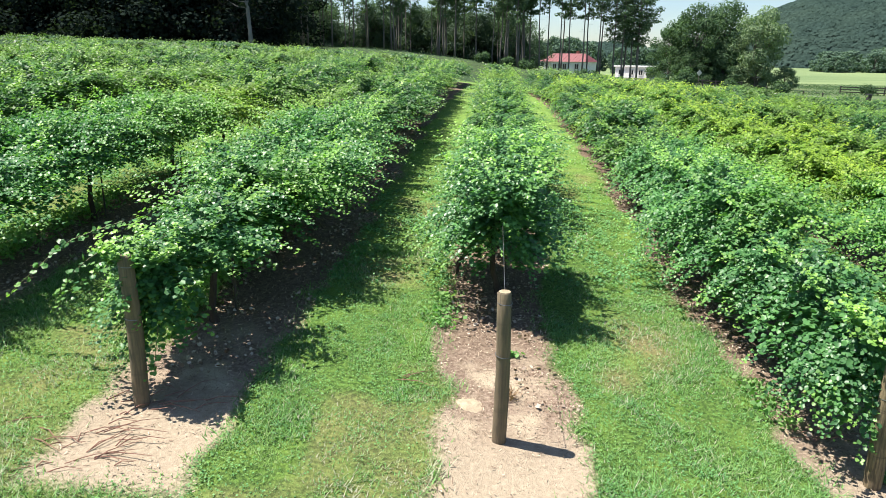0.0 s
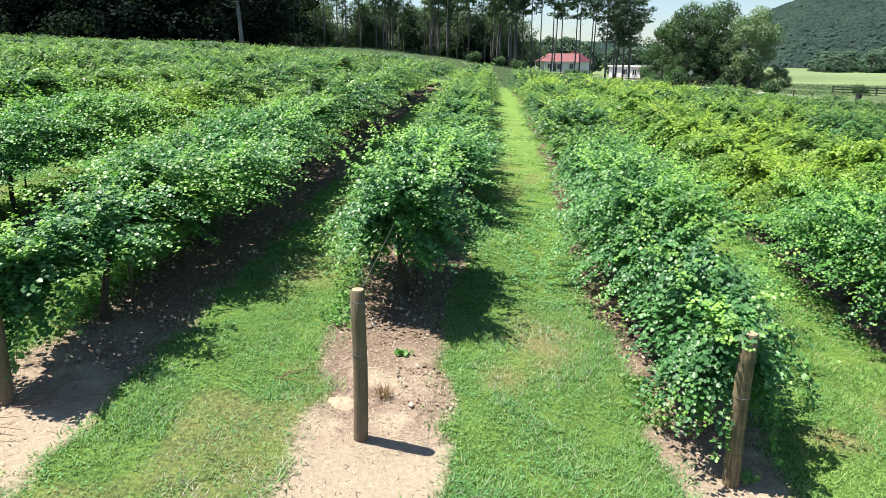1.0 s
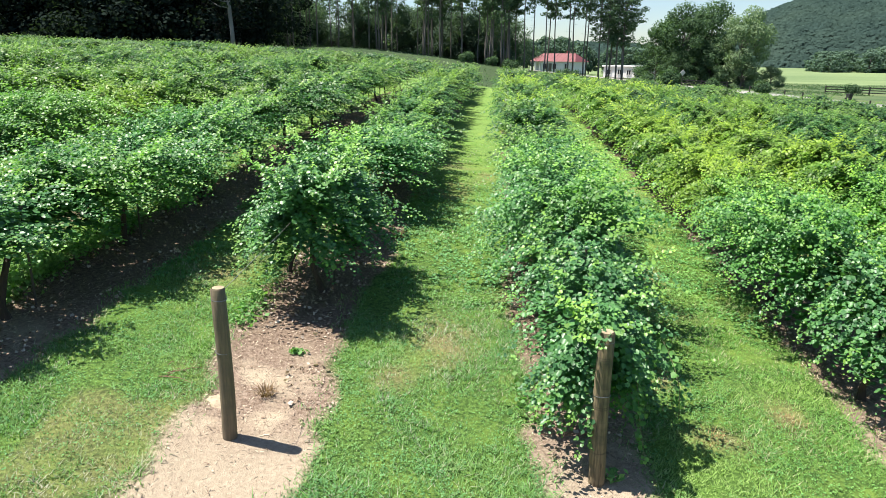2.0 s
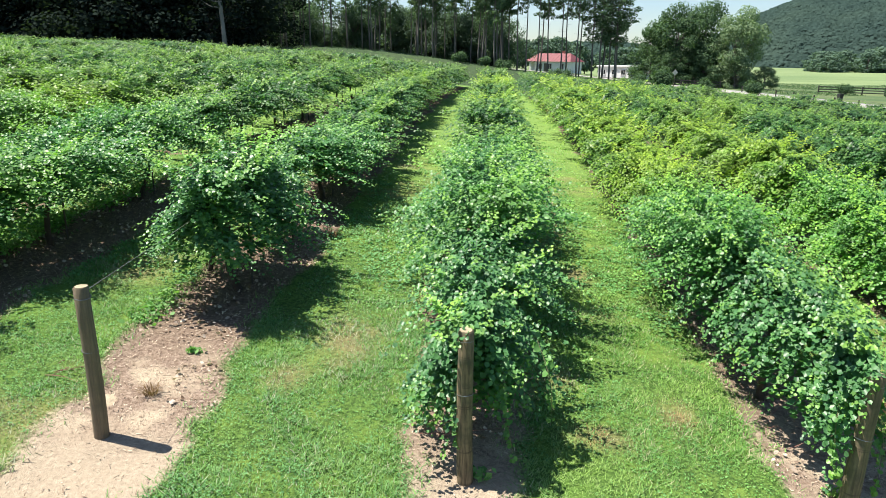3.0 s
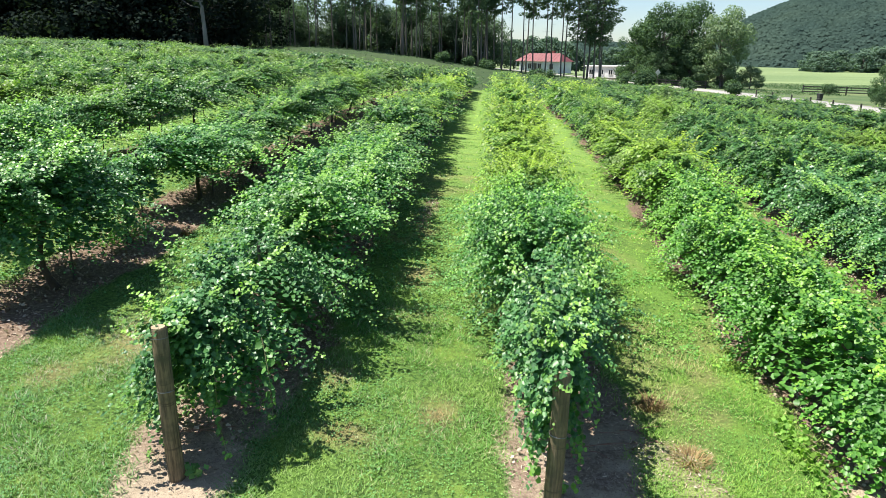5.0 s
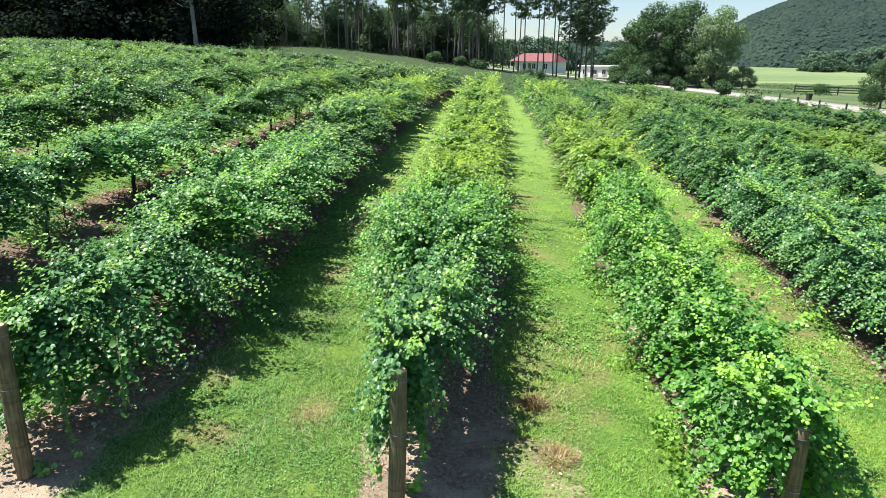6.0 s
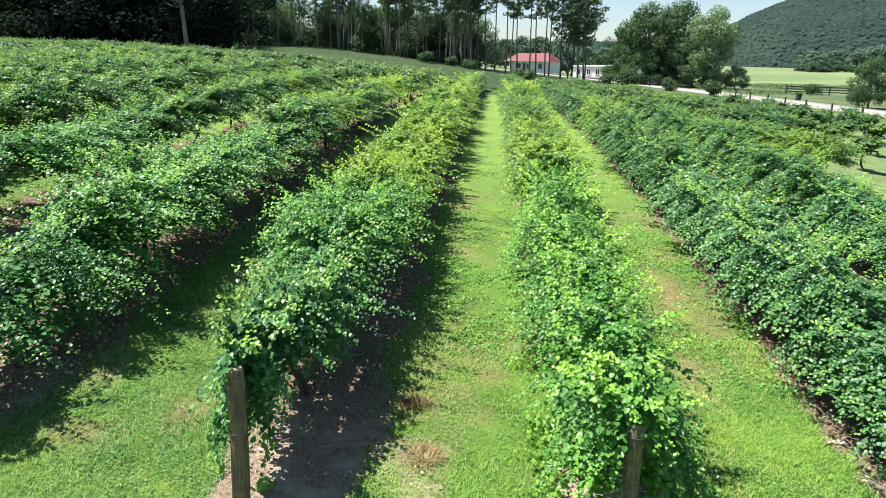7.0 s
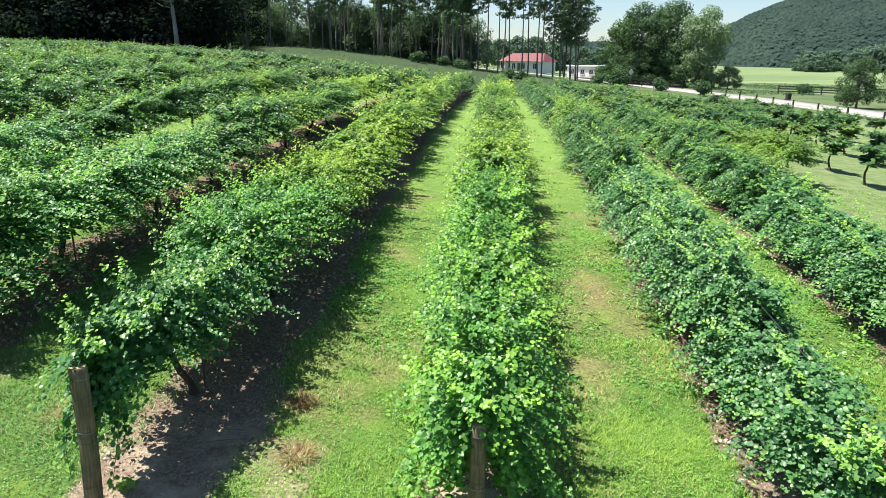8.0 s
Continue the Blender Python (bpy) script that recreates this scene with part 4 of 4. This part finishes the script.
                p1 = (p0[0] + math.cos(a) * l, p0[1] + math.sin(a) * l, z + r.uniform(0.0, 0.5))
                tube(bm, [p0, p1], [0.035, 0.012], 4)
                blobs.append((*p1, r.uniform(0.35, 0.80)))
                blobs.append(((p0[0] + p1[0]) / 2, (p0[1] + p1[1]) / 2, z + 0.2, r.uniform(0.2, 0.42)))
        for z in r.uniform(4.5, 10, 7):
            a = r.uniform(0, 2 * np.pi)
            tube(bm, [(pts[3][0], pts[3][1], z), (pts[3][0] + math.cos(a) * 0.9, pts[3][1] + math.sin(a) * 0.9, z + 0.1)], [0.02, 0.006], 4)
        crown = crown_cloud(r, blobs, 2300, 0.25, PINE, 0.7)
        bark = PINE_BARK
    else:
        dense = kind in ("wood", "back")
        h = 15.0
        tube(bm, [(0, 0, -0.4), (0.1, 0.05, 1.5), (0.0, 0.2, 3.5), (0.2, 0.1, 6.5), (0.1, 0, 10.0)], [0.42, 0.33, 0.28, 0.2, 0.08], 9)
        blobs = []
        for i in range(70 if not dense else 50):
            a, e = r.uniform(0, 2 * np.pi), r.uniform(0.0, 1.0)
            z = (1.6 if not dense else 0.7) + e * (h - 3.4)
            reach = 6.0 * math.sin(math.pi * (0.30 + 0.62 * e)) ** 0.8 * r.uniform(0.5, 1.08)
            p = (math.cos(a) * reach, math.sin(a) * reach, z)
            blobs.append((*p, r.uniform(1.1, 2.2)))
            if i % 3 == 0:
                s = max(2.0, z * 0.55)
                tube(bm, [(0, 0.1, s), (p[0] * 0.5, p[1] * 0.5, (s + z) / 2 + 0.4), p], [0.13, 0.08, 0.02], 5)
        far_off = kind in ("distant", "distant_light")
        mat = {"distant": HAZY_TREE_LEAF, "distant_light": SUNLIT_BROAD, "wood": SHADED_WOOD_LEAF, "back": HAZY_BACK_LEAF, "broad": BROAD, "light": SUNLIT_BROAD}[kind]
        crown = crown_cloud(r, blobs, 2100 if far_off else 5000 if dense else 15000, 0.80 if far_off else 0.33 if dense else 0.31, mat, 0.75)
        bark = PINE_BARK
    trunk = bpy.data.meshes.new("trunk")
    bm.to_mesh(trunk)
    bm.free()
    trunk.materials.append(bark)
    trunk.polygons.foreach_set("use_smooth", [True] * len(trunk.polygons))
    TREES[key] = (trunk, crown)
    return TREES[key]


TREE_LABEL = {
    "pine": ("tall slim pine with a long bare trunk and dark needles", "pine tree"),
    "wood": ("dense woodland tree at the edge of the vineyard, shade painted into its leaves", "tree"),
    "distant": ("green broadleaf tree in the distance", "tree"),
    "distant_light": ("pale green broadleaf tree in the distance", "tree"),
    "back": ("dark green tree in the wood behind the pines", "tree"),
    "broad": ("large spreading broadleaf tree with dark green foliage", "tree"),
    "light": ("large broadleaf tree with sunlight put into its pale green leaf colour", "tree"),
}


def plant_tree(kind, variant, x, y, scale=1.0, turn=0.0, wide=1.0, dz=0.0, group=""):
    trunk, crown = tree_meshes(kind, variant)
    label, cat = TREE_LABEL[kind]
    ob = thing("pine_tree" if kind == "pine" else "tree", label, cat, at(x, y, dz, turn) @ Matrix.Diagonal((scale * wide, scale * wide, scale, 1)), group)
    part("trunk", trunk, None, ob)
    part("crown", crown, None, ob)
    return ob


tr = random.Random(21)
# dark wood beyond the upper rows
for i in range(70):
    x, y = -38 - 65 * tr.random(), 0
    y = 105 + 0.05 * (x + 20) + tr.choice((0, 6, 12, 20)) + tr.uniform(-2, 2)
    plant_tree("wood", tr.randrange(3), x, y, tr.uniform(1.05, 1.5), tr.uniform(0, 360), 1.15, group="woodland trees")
# pine stand in the middle
for i in range(52):
    u = tr.random()
    x = -37 + 42 * u
    y = 116 + 26 * tr.random() ** 1.3
    plant_tree("pine", tr.randrange(3), x, y, tr.uniform(0.78, 1.12), tr.uniform(0, 360), group="pine stand")
for i in range(60):
    x = -40 + 44.5 * i / 59 + tr.uniform(-1.2, 1.2)
    tall = 0.44 if -34 < x < -27 else 0.76
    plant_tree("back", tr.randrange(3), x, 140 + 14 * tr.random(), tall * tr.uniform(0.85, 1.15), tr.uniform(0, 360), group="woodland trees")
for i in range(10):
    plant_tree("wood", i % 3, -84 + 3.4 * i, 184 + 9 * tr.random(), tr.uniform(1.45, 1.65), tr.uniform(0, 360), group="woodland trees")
# single tall pines before the house
for x, y, s, low, wide in ((7.4, 121, 1.0, 1, 1.0), (9.0, 123, 1.0, 2, 1.0), (10.8, 121, 0.95, 2, 1.0), (12.8, 124, 1.0, 1, 1.0), (14.9, 122, 1.0, 2, 1.0), (16.2, 126, 1.05, 1, 1.0), (17.6, 122, 0.98, 2, 1.05),
                           (18.7, 127, 1.05, 1, 1.0), (20.4, 123, 0.98, 0, 1.2), (21.5, 121, 0.92, 0, 1.3), (22.6, 126, 0.98, 0, 1.45), (23.4, 123, 0.9, 0, 1.4), (24.2, 121.5, 0.92, 0, 1.45), (24.9, 125, 0.9, 0, 1.1), (4.4, 122, 1.0, 1, 1.0), (6.0, 125, 1.0, 1, 1.0), (11.8, 127, 1.05, 1, 1.0)):
    plant_tree("pine", low, x, y, s, tr.uniform(0, 360), wide, group="tall pines by the house")
# big trees across the road
plant_tree("broad", 0, 38.0, 137, 1.04, 20, 0.95)
plant_tree("broad", 1, 44.0, 140, 1.12, 80, 0.95)
plant_tree("light", 0, 48.0, 134, 1.02, 140, 0.85)
plant_tree("broad", 2, 34.5, 142, 0.78, 10, 0.9)
plant_tree("light", 1, 53.5, 133, 0.30, 200, 1.2)
plant_tree("broad", 1, 36.5, 133, 0.50, 60, 1.1, dz=-0.6)
plant_tree("broad", 0, 42.5, 134, 0.55, 250, 1.1, dz=-0.6)
plant_tree("light", 2, 47.5, 131, 0.40, 20, 1.1, dz=-0.5)
plant_tree("broad", 1, 51.6, 82.5, 0.40, 40, 0.85)
plant_tree("broad", 2, 57.5, 84, 0.42, 100, 1.0)
# trees behind the buildings
for i in range(16):
    x = 8 + 42 * i / 15
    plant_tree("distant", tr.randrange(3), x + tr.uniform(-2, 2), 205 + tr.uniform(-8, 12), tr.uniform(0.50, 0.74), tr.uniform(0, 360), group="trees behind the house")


def dead_trunk(x, y):
    ob = thing("dead_tree", "bare grey dead tree trunk with a few broken branches", "tree", at(x, y))
    bm = bmesh.new()
    tube(bm, [(0, 0, -0.4), (-0.1, 0, 3), (-0.35, 0.1, 7), (-0.7, 0, 13), (-0.9, 0, 19)], [0.40, 0.29, 0.25, 0.19, 0.06], 10)
    part("trunk", bm, DEAD_WOOD, ob, smooth=True)
    for z, l, a, up in ((6.2, 3.4, 2.9, 1.2), (7.0, 1.6, 3.3, 0.2), (8.0, 2.2, 0.3, 1.4), (9.2, 3.0, 3.0, 1.5), (10.5, 2.4, 0.0, 1.0), (7.6, 0.9, 3.1, 0.5)):
        bm = bmesh.new()
        x0 = -0.35 - 0.06 * (z - 7)
        tube(bm, [(x0, 0, z), (x0 + math.cos(a) * l * 0.5, math.sin(a) * l * 0.5, z + up * 0.2), (x0 + math.cos(a) * l, math.sin(a) * l, z + up)], [0.10, 0.06, 0.02], 5)
        part("branch", bm, DEAD_WOOD, ob)
    return ob


dead_trunk(-34.4, 97.0)


def bush(x, y, s, label="rounded green shrub beside the road"):
    r = np.random.default_rng(int(abs(x) * 10) + 3)
    blobs = [(r.uniform(-.6, .6), r.uniform(-.6, .6), r.uniform(.35, 1.1), r.uniform(.4, .7)) for _ in range(12)]
    ob = thing("bush", label, "bush", at(x, y, -0.05) @ Matrix.Scale(s, 4), "shrubs by the road")
    part("crown", crown_cloud(r, blobs, 1500, 0.14, BROAD, 0.9), None, ob)
    bm = bmesh.new()
    for i in range(4):
        tube(bm, [(0, 0, -0.05), (math.cos(i * 1.6) * 0.4, math.sin(i * 1.6) * 0.4, 0.8)], [0.04, 0.015], 5)
    part("stems", bm, PINE_BARK, ob)


for x, y, s in ((29.8, 112, 2.0), (27.4, 116, 1.3), (35.2, 106, 1.3), (38.3, 96, 1.5), (64, 110, 1.3), (61.0, 118, 1.2), (12.0, 100, 1.2), (14.2, 104, 1.0), (-2, 112, 1.2), (2, 114, 1.1), (5, 113, 1.2)):
    bush(x, y, s)


# ---- road, fences and roadside things ----
def ribbon(name, pts, width, lift, mat, label, category):
    v, f = [], []
    n = len(pts)
    for i, p in enumerate(pts):
        a, b = Vector(pts[max(i - 1, 0)]), Vector(pts[min(i + 1, n - 1)])
        d = (b - a).normalized()
        s = Vector((d.y, -d.x)) * width / 2
        for q in (-1, -0.33, 0.33, 1):
            x, y = p[0] + s.x * q, p[1] + s.y * q
            v.append((x, y, float(ground_z(x, y)) + lift))
    for i in range(n - 1):
        for j in range(3):
            f.append((i * 4 + j, i * 4 + j + 1, i * 4 + 5 + j, i * 4 + 4 + j))
    ob = new(name, mesh_data(name, v, f, mat, smooth=True))
    ob.modifiers.new("thick", "SOLIDIFY").thickness = 0.12
    return tagged(ob, label, category, kind="structure")


ROAD_LINE = [(60 - 0.0, 20), (56, 40), (51.5, 60), (48.0, 75), (45.6, 90), (43.0, 104), (39.6, 118), (35.0, 132), (29, 144), (20, 154), (8, 162), (-8, 168)]
ribbon("road", ROAD_LINE, 7.4, 0.10, ROAD, "pale grey concrete country road along the vineyard", "road")


def fence_post_run():
    pts = [(42.4, 112), (41.9, 104), (41.7, 97), (41.5, 91), (41.4, 85), (41.4, 80), (41.5, 75), (41.8, 70), (42.4, 65.5), (43.2, 61), (44.2, 56.5), (45.2, 52)]
    fence = thing("wire_fence", "low fence of black wooden posts and wire along the road", "fence", Matrix())
    for x, y in pts:
        bm = bmesh.new()
        tube(bm, [(x, y, float(ground_z(x, y)) - 0.2), (x, y, float(ground_z(x, y)) + 1.0)], [0.10, 0.09], 8)
        part("post", bm, BLACK_WOOD, fence)
    for h in (0.5, 0.95):
        bm = bmesh.new()
        tube(bm, [(x, y, float(ground_z(x, y)) + h) for x, y in pts], [0.012] * len(pts), 4)
        part("strand", bm, WIRE, fence)


fence_post_run()


def board_fence(pts, label):
    fence = thing("board_fence", label, "fence", Matrix())
    for x, y in pts:
        z = float(ground_z(x, y))
        bm = bmesh.new()
        box(bm, x - 0.08, x + 0.08, y - 0.08, y + 0.08, z - 0.2, z + 1.35, 0.01)
        part("post", bm, BLACK_WOOD, fence)
    for (x0, y0), (x1, y1) in zip(pts, pts[1:]):
        a, b = Vector((x0, y0, float(ground_z(x0, y0)))), Vector((x1, y1, float(ground_z(x1, y1))))
        for h in (0.35, 0.75, 1.15):
            bm = bmesh.new()
            box(bm, 0, (b - a).length, -0.12, -0.085, -0.075, 0.075)
            bmesh.ops.transform(bm, matrix=Matrix.Translation(a + Vector((0, 0, h))) @ (b - a).to_track_quat("X", "Z").to_matrix().to_4x4(), verts=bm.verts)
            part("board", bm, BLACK_WOOD, fence)


board_fence([(58 + 3.0 * i, 121 - 1.1 * i) for i in range(9)], "dark three-board pasture fence beyond the road")
board_fence([(33.0 + 2.6 * i, 121 + 1.2 * i) for i in range(5)], "weathered board fence under the big trees")


def road_sign(x, y):
    ob = thing("road_sign", "diamond road sign on a thin metal post seen from behind", "road sign", at(x, y, 0, 20))
    bm = bmesh.new()
    tube(bm, [(0, 0, -0.2), (0, 0, 2.9)], [0.035, 0.035], 6)
    part("post", bm, GREY_WOOD, ob)
    bm = bmesh.new()
    box(bm, -0.33, 0.33, -0.015, 0.015, -0.33, 0.33, 0.004)
    bmesh.ops.transform(bm, matrix=Matrix.Translation((0, -0.05, 2.35)) @ Matrix.Rotation(radians(45), 4, "Y"), verts=bm.verts)
    part("plate", bm, SIGN_BACK, ob, "plain grey metal plate")


road_sign(31.2, 109.5)


def wheel_bin(x, y):
    ob = thing("wheelie_bin", "dark plastic rubbish bin standing beside the road", "bin", at(x, y, 0.06, 15) @ Matrix.Scale(0.65, 4))
    bm = bmesh.new()
    box(bm, -0.42, 0.42, -0.45, 0.45, 0.08, 1.35, 0.03)
    for v in bm.verts:
        v.co.x *= 0.8 + 0.2 * v.co.z / 1.35
        v.co.y *= 0.8 + 0.2 * v.co.z / 1.35
    part("body", bm, DARK_PLASTIC, ob)
    bm = bmesh.new()
    box(bm, -0.46, 0.46, -0.5, 0.48, 1.36, 1.46, 0.03)
    part("lid", bm, DARK_PLASTIC, ob)
    for s in (-1, 1):
        bm = bmesh.new()
        tube(bm, [(s * 0.36 - 0.05, 0.38, 0.14), (s * 0.36 + 0.05, 0.38, 0.14)], [0.14, 0.14], 10)
        part("wheel", bm, DARK_PLASTIC, ob)


wheel_bin(48.7, 94.0)


def utility_pole(x, y, h, lean):
    ob = thing("utility_pole", "leaning grey wooden utility pole carrying wires", "utility pole", at(x, y) @ pose(0, 0, 0, 0, lean, 0))
    bm = bmesh.new()
    tube(bm, [(0, 0, -0.5), (0, 0, h)], [0.17, 0.11], 8)
    part("pole", bm, POLE_WOOD, ob)
    bm = bmesh.new()
    box(bm, -1.1, 1.1, -0.06, 0.06, h - 0.75, h - 0.6, 0.01)
    part("crossarm", bm, POLE_WOOD, ob)
    for s in (-0.9, 0.9):
        bm = bmesh.new()
        tube(bm, [(s, 0, h - 0.6), (s, 0, h - 0.4)], [0.05, 0.03], 6)
        part("insulator", bm, SIGN_BACK, ob)


utility_pole(84.0, 146.0, 9.0, 8)
for dz in (0.0, 1.2):
    bm = bmesh.new()
    tube(bm, [(84.5 + 12 * i, 146 - 3 * i, 6.4 - dz - 0.35 * math.sin(math.pi * i / 9)) for i in range(10)], [0.02] * 10, 4)
    tagged(part("power_line", bm, DARK_PLASTIC), "thin dark overhead cable leading from the pole", "cable", "overhead cables")


# ---- buildings ----
def window(parent, x, y, z, w, h, ry=0):
    ob = part("window", box(bmesh.new(), x - w / 2, x + w / 2, y - 0.05, y + 0.02, z - h / 2, z + h / 2), DARK_GLASS, parent)
    fr = bmesh.new()
    for x0, x1, z0, z1 in ((x - w / 2 - 0.1, x - w / 2, z - h / 2 - 0.1, z + h / 2 + 0.1), (x + w / 2, x + w / 2 + 0.1, z - h / 2 - 0.1, z + h / 2 + 0.1),
                           (x - w / 2, x + w / 2, z + h / 2, z + h / 2 + 0.1), (x - w / 2, x + w / 2, z - h / 2 - 0.1, z - h / 2), (x - 0.03, x + 0.03, z - h / 2, z + h / 2)):
        box(fr, x0, x1, y - 0.09, y + 0.01, z0, z1)
    part("frame", fr, TRIM, ob)


def gable_roof(parent, x0, x1, y0, y1, z, rise, mat, over=0.5, seams=True):
    """Roof with its ridge along x and hipped-in ends."""
    bm = bmesh.new()
    ym = (y0 + y1) / 2
    a = [bm.verts.new(c) for c in ((x0 - over, y0 - over, z), (x1 + over, y0 - over, z), (x1 + over, y1 + over, z), (x0 - over, y1 + over, z))]
    r = [bm.verts.new(c) for c in ((x0 + 1.4, ym, z + rise), (x1 - 1.4, ym, z + rise))]
    for f in ((a[0], a[1], r[1], r[0]), (a[2], a[3], r[0], r[1]), (a[1], a[2], r[1]), (a[3], a[0], r[0]), (a[3], a[2], a[1], a[0])):
        bm.faces.new(f)
    roof = part("roof", bm, mat, parent)
    if seams:
        n = int((x1 - x0 - 2.8) / 0.9)
        for i in range(n + 1):
            x = x0 + 1.4 + (x1 - x0 - 2.8) * i / n
            bm = bmesh.new()
            tube(bm, [(x, y0 - over, z + 0.03), (x, ym, z + rise + 0.03)], [0.03, 0.03], 4)
            part("seam", bm, mat, roof)
    return roof


def house(x, y, turn):
    ob = thing("house", "white single-storey farmhouse with a red metal roof and porch", "house", at(x, y, 0, turn))
    part("wall", box(bmesh.new(), -3.6, 5.6, 0, 7, -0.3, 2.5), WHITE_WALL, ob)
    part("wall", box(bmesh.new(), -6.4, -3.61, 1.6, 6.4, -0.3, 2.3), WHITE_WALL, ob)
    gable_roof(ob, -6.2, 5.6, 0, 7, 2.5, 2.0, RED_ROOF)
    for px in (-6.3, -5.0, -3.7):
        part("porch_post", box(bmesh.new(), px - 0.08, px + 0.08, -0.3, -0.14, -0.3, 2.45), TRIM, ob)
    part("porch_floor", box(bmesh.new(), -6.5, -3.62, -0.4, 1.58, -0.3, 0.12), GREY_WOOD, ob)
    for wx in (-2.4, 0.3, 3.6):
        window(ob, wx, -0.02, 1.35, 0.95, 1.25)
    part("door", box(bmesh.new(), -1.4, -0.5, -0.05, 0.02, -0.1, 2.05), GREY_WOOD, ob, "dark wooden front door")
    part("chimney", box(bmesh.new(), 1.5, 2.2, 3.8, 4.5, 3.6, 5.1), plain_chimney, ob)


plain_chimney = plain_material("chimney_brick", (0.28, 0.10, 0.08), (0.20, 0.08, 0.06), 3.0, 0.9, 0.3)
house(17.0, 176.0, -32)


def long_shed(x, y, turn):
    ob = thing("mobile_home", "long low white building with a pale flat roof", "building", at(x, y, 0, turn))
    part("wall", box(bmesh.new(), -3.4, 4.2, 0, 9, -0.3, 2.45), WHITE_WALL, ob)
    part("roof", box(bmesh.new(), -3.7, 4.5, -0.3, 9.3, 2.46, 2.75, 0.05), GREY_ROOF, ob)
    for wx in (-2.0, 0.6, 2.8):
        window(ob, wx, -0.02, 1.4, 0.9, 0.9)
    part("skirting", box(bmesh.new(), -3.42, 4.22, -0.03, -0.004, -0.3, 0.3), GREY_WOOD, ob)


long_shed(28.3, 150.0, -42)


# ---- far hills ----
def hill(name, cx, cy, rx, ry, h, label, count, size, bend=0.0):
    """A wooded hill: an earth body and a skin of many ragged crowns."""
    r = np.random.default_rng(int(abs(cx)) + 9)
    n = 48
    u, v = np.meshgrid(np.linspace(-1, 1, n), np.linspace(-1, 1, n))

    def height(a, b):
        d = np.sqrt(a * a + b * b)
        return h * np.clip(1 - d, 0, 1) ** 0.8 * (0.86 + 0.2 * vnoise(a * 3 + cx, b * 3, 6))
    base = -6.0
    P = np.stack([cx + u * rx, cy + v * ry, base + height(u, v)], -1).reshape(-1, 3)
    ids = np.arange(n * n).reshape(n, n)
    q = np.stack([ids[:-1, :-1], ids[:-1, 1:], ids[1:, 1:], ids[1:, :-1]], -1).reshape(-1, 4)
    ob = new(name, mesh_data(name, P, q, HAZY_HILL_FLOOR, smooth=True))
    tagged(ob, label, "hill", kind="structure")
    a = r.uniform(-1, 1, (count * 3, 2))
    a = a[(np.hypot(a[:, 0], a[:, 1]) < 1) & (a[:, 1] < 0.1) & (a[:, 0] < 0.1)][:count]
    cen = np.stack([cx + a[:, 0] * rx, cy + a[:, 1] * ry, base + height(a[:, 0], a[:, 1]) + size * 0.2], -1)
    per = 11
    d = r.normal(size=(len(cen), per, 3))
    d[..., 2] = np.abs(d[..., 2])
    d /= np.linalg.norm(d, axis=2, keepdims=True)
    rad = size * (0.45 + 1.3 * r.random((len(cen), 1, 1)) ** 1.6)
    pos = (cen[:, None] + d * rad * r.uniform(0.75, 1.05, (len(cen), per, 1)) * (1, 1, 0.42)).reshape(-1, 3)
    nrm = (0.55 * d + (-0.35, -0.75, 0.55) + r.normal(0, 0.22, d.shape)).reshape(-1, 3)
    v2, f2, _ = leaf_cloud(pos, size * 0.62 * r.uniform(0.6, 1.3, len(pos)), nrm, np.zeros(len(pos)), False, r)
    wood = new(name + "_woods", mesh_data(name + "_woods", v2, f2, HAZY_HILL_CROWN))
    tagged(wood, "mixed green woods covering the far hillside", "woods", kind="stuff")


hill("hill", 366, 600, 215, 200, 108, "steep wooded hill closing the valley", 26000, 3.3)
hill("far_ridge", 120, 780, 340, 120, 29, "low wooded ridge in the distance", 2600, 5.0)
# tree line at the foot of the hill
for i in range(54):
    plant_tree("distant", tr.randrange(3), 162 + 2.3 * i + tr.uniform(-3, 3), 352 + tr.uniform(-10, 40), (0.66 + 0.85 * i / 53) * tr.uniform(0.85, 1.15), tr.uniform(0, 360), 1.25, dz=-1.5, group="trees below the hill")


def field_shed(x, y):
    ob = thing("field_shed", "small dark open shed standing under the big trees", "shed", at(x, y, 0, 12))
    for px in (-1.6, 1.6):
        for py in (-0.9, 0.9):
            part("post", box(bmesh.new(), px - 0.07, px + 0.07, py - 0.07, py + 0.07, -0.2, 1.95), GREY_WOOD, ob)
    part("back_wall", box(bmesh.new(), -1.65, 1.65, 0.98, 1.04, 0.0, 1.95), GREY_WOOD, ob)
    part("roof", box(bmesh.new(), -1.9, 1.9, -1.2, 1.2, 1.96, 2.06, 0.02), GREY_ROOF, ob)


field_shed(52.5, 141.0)
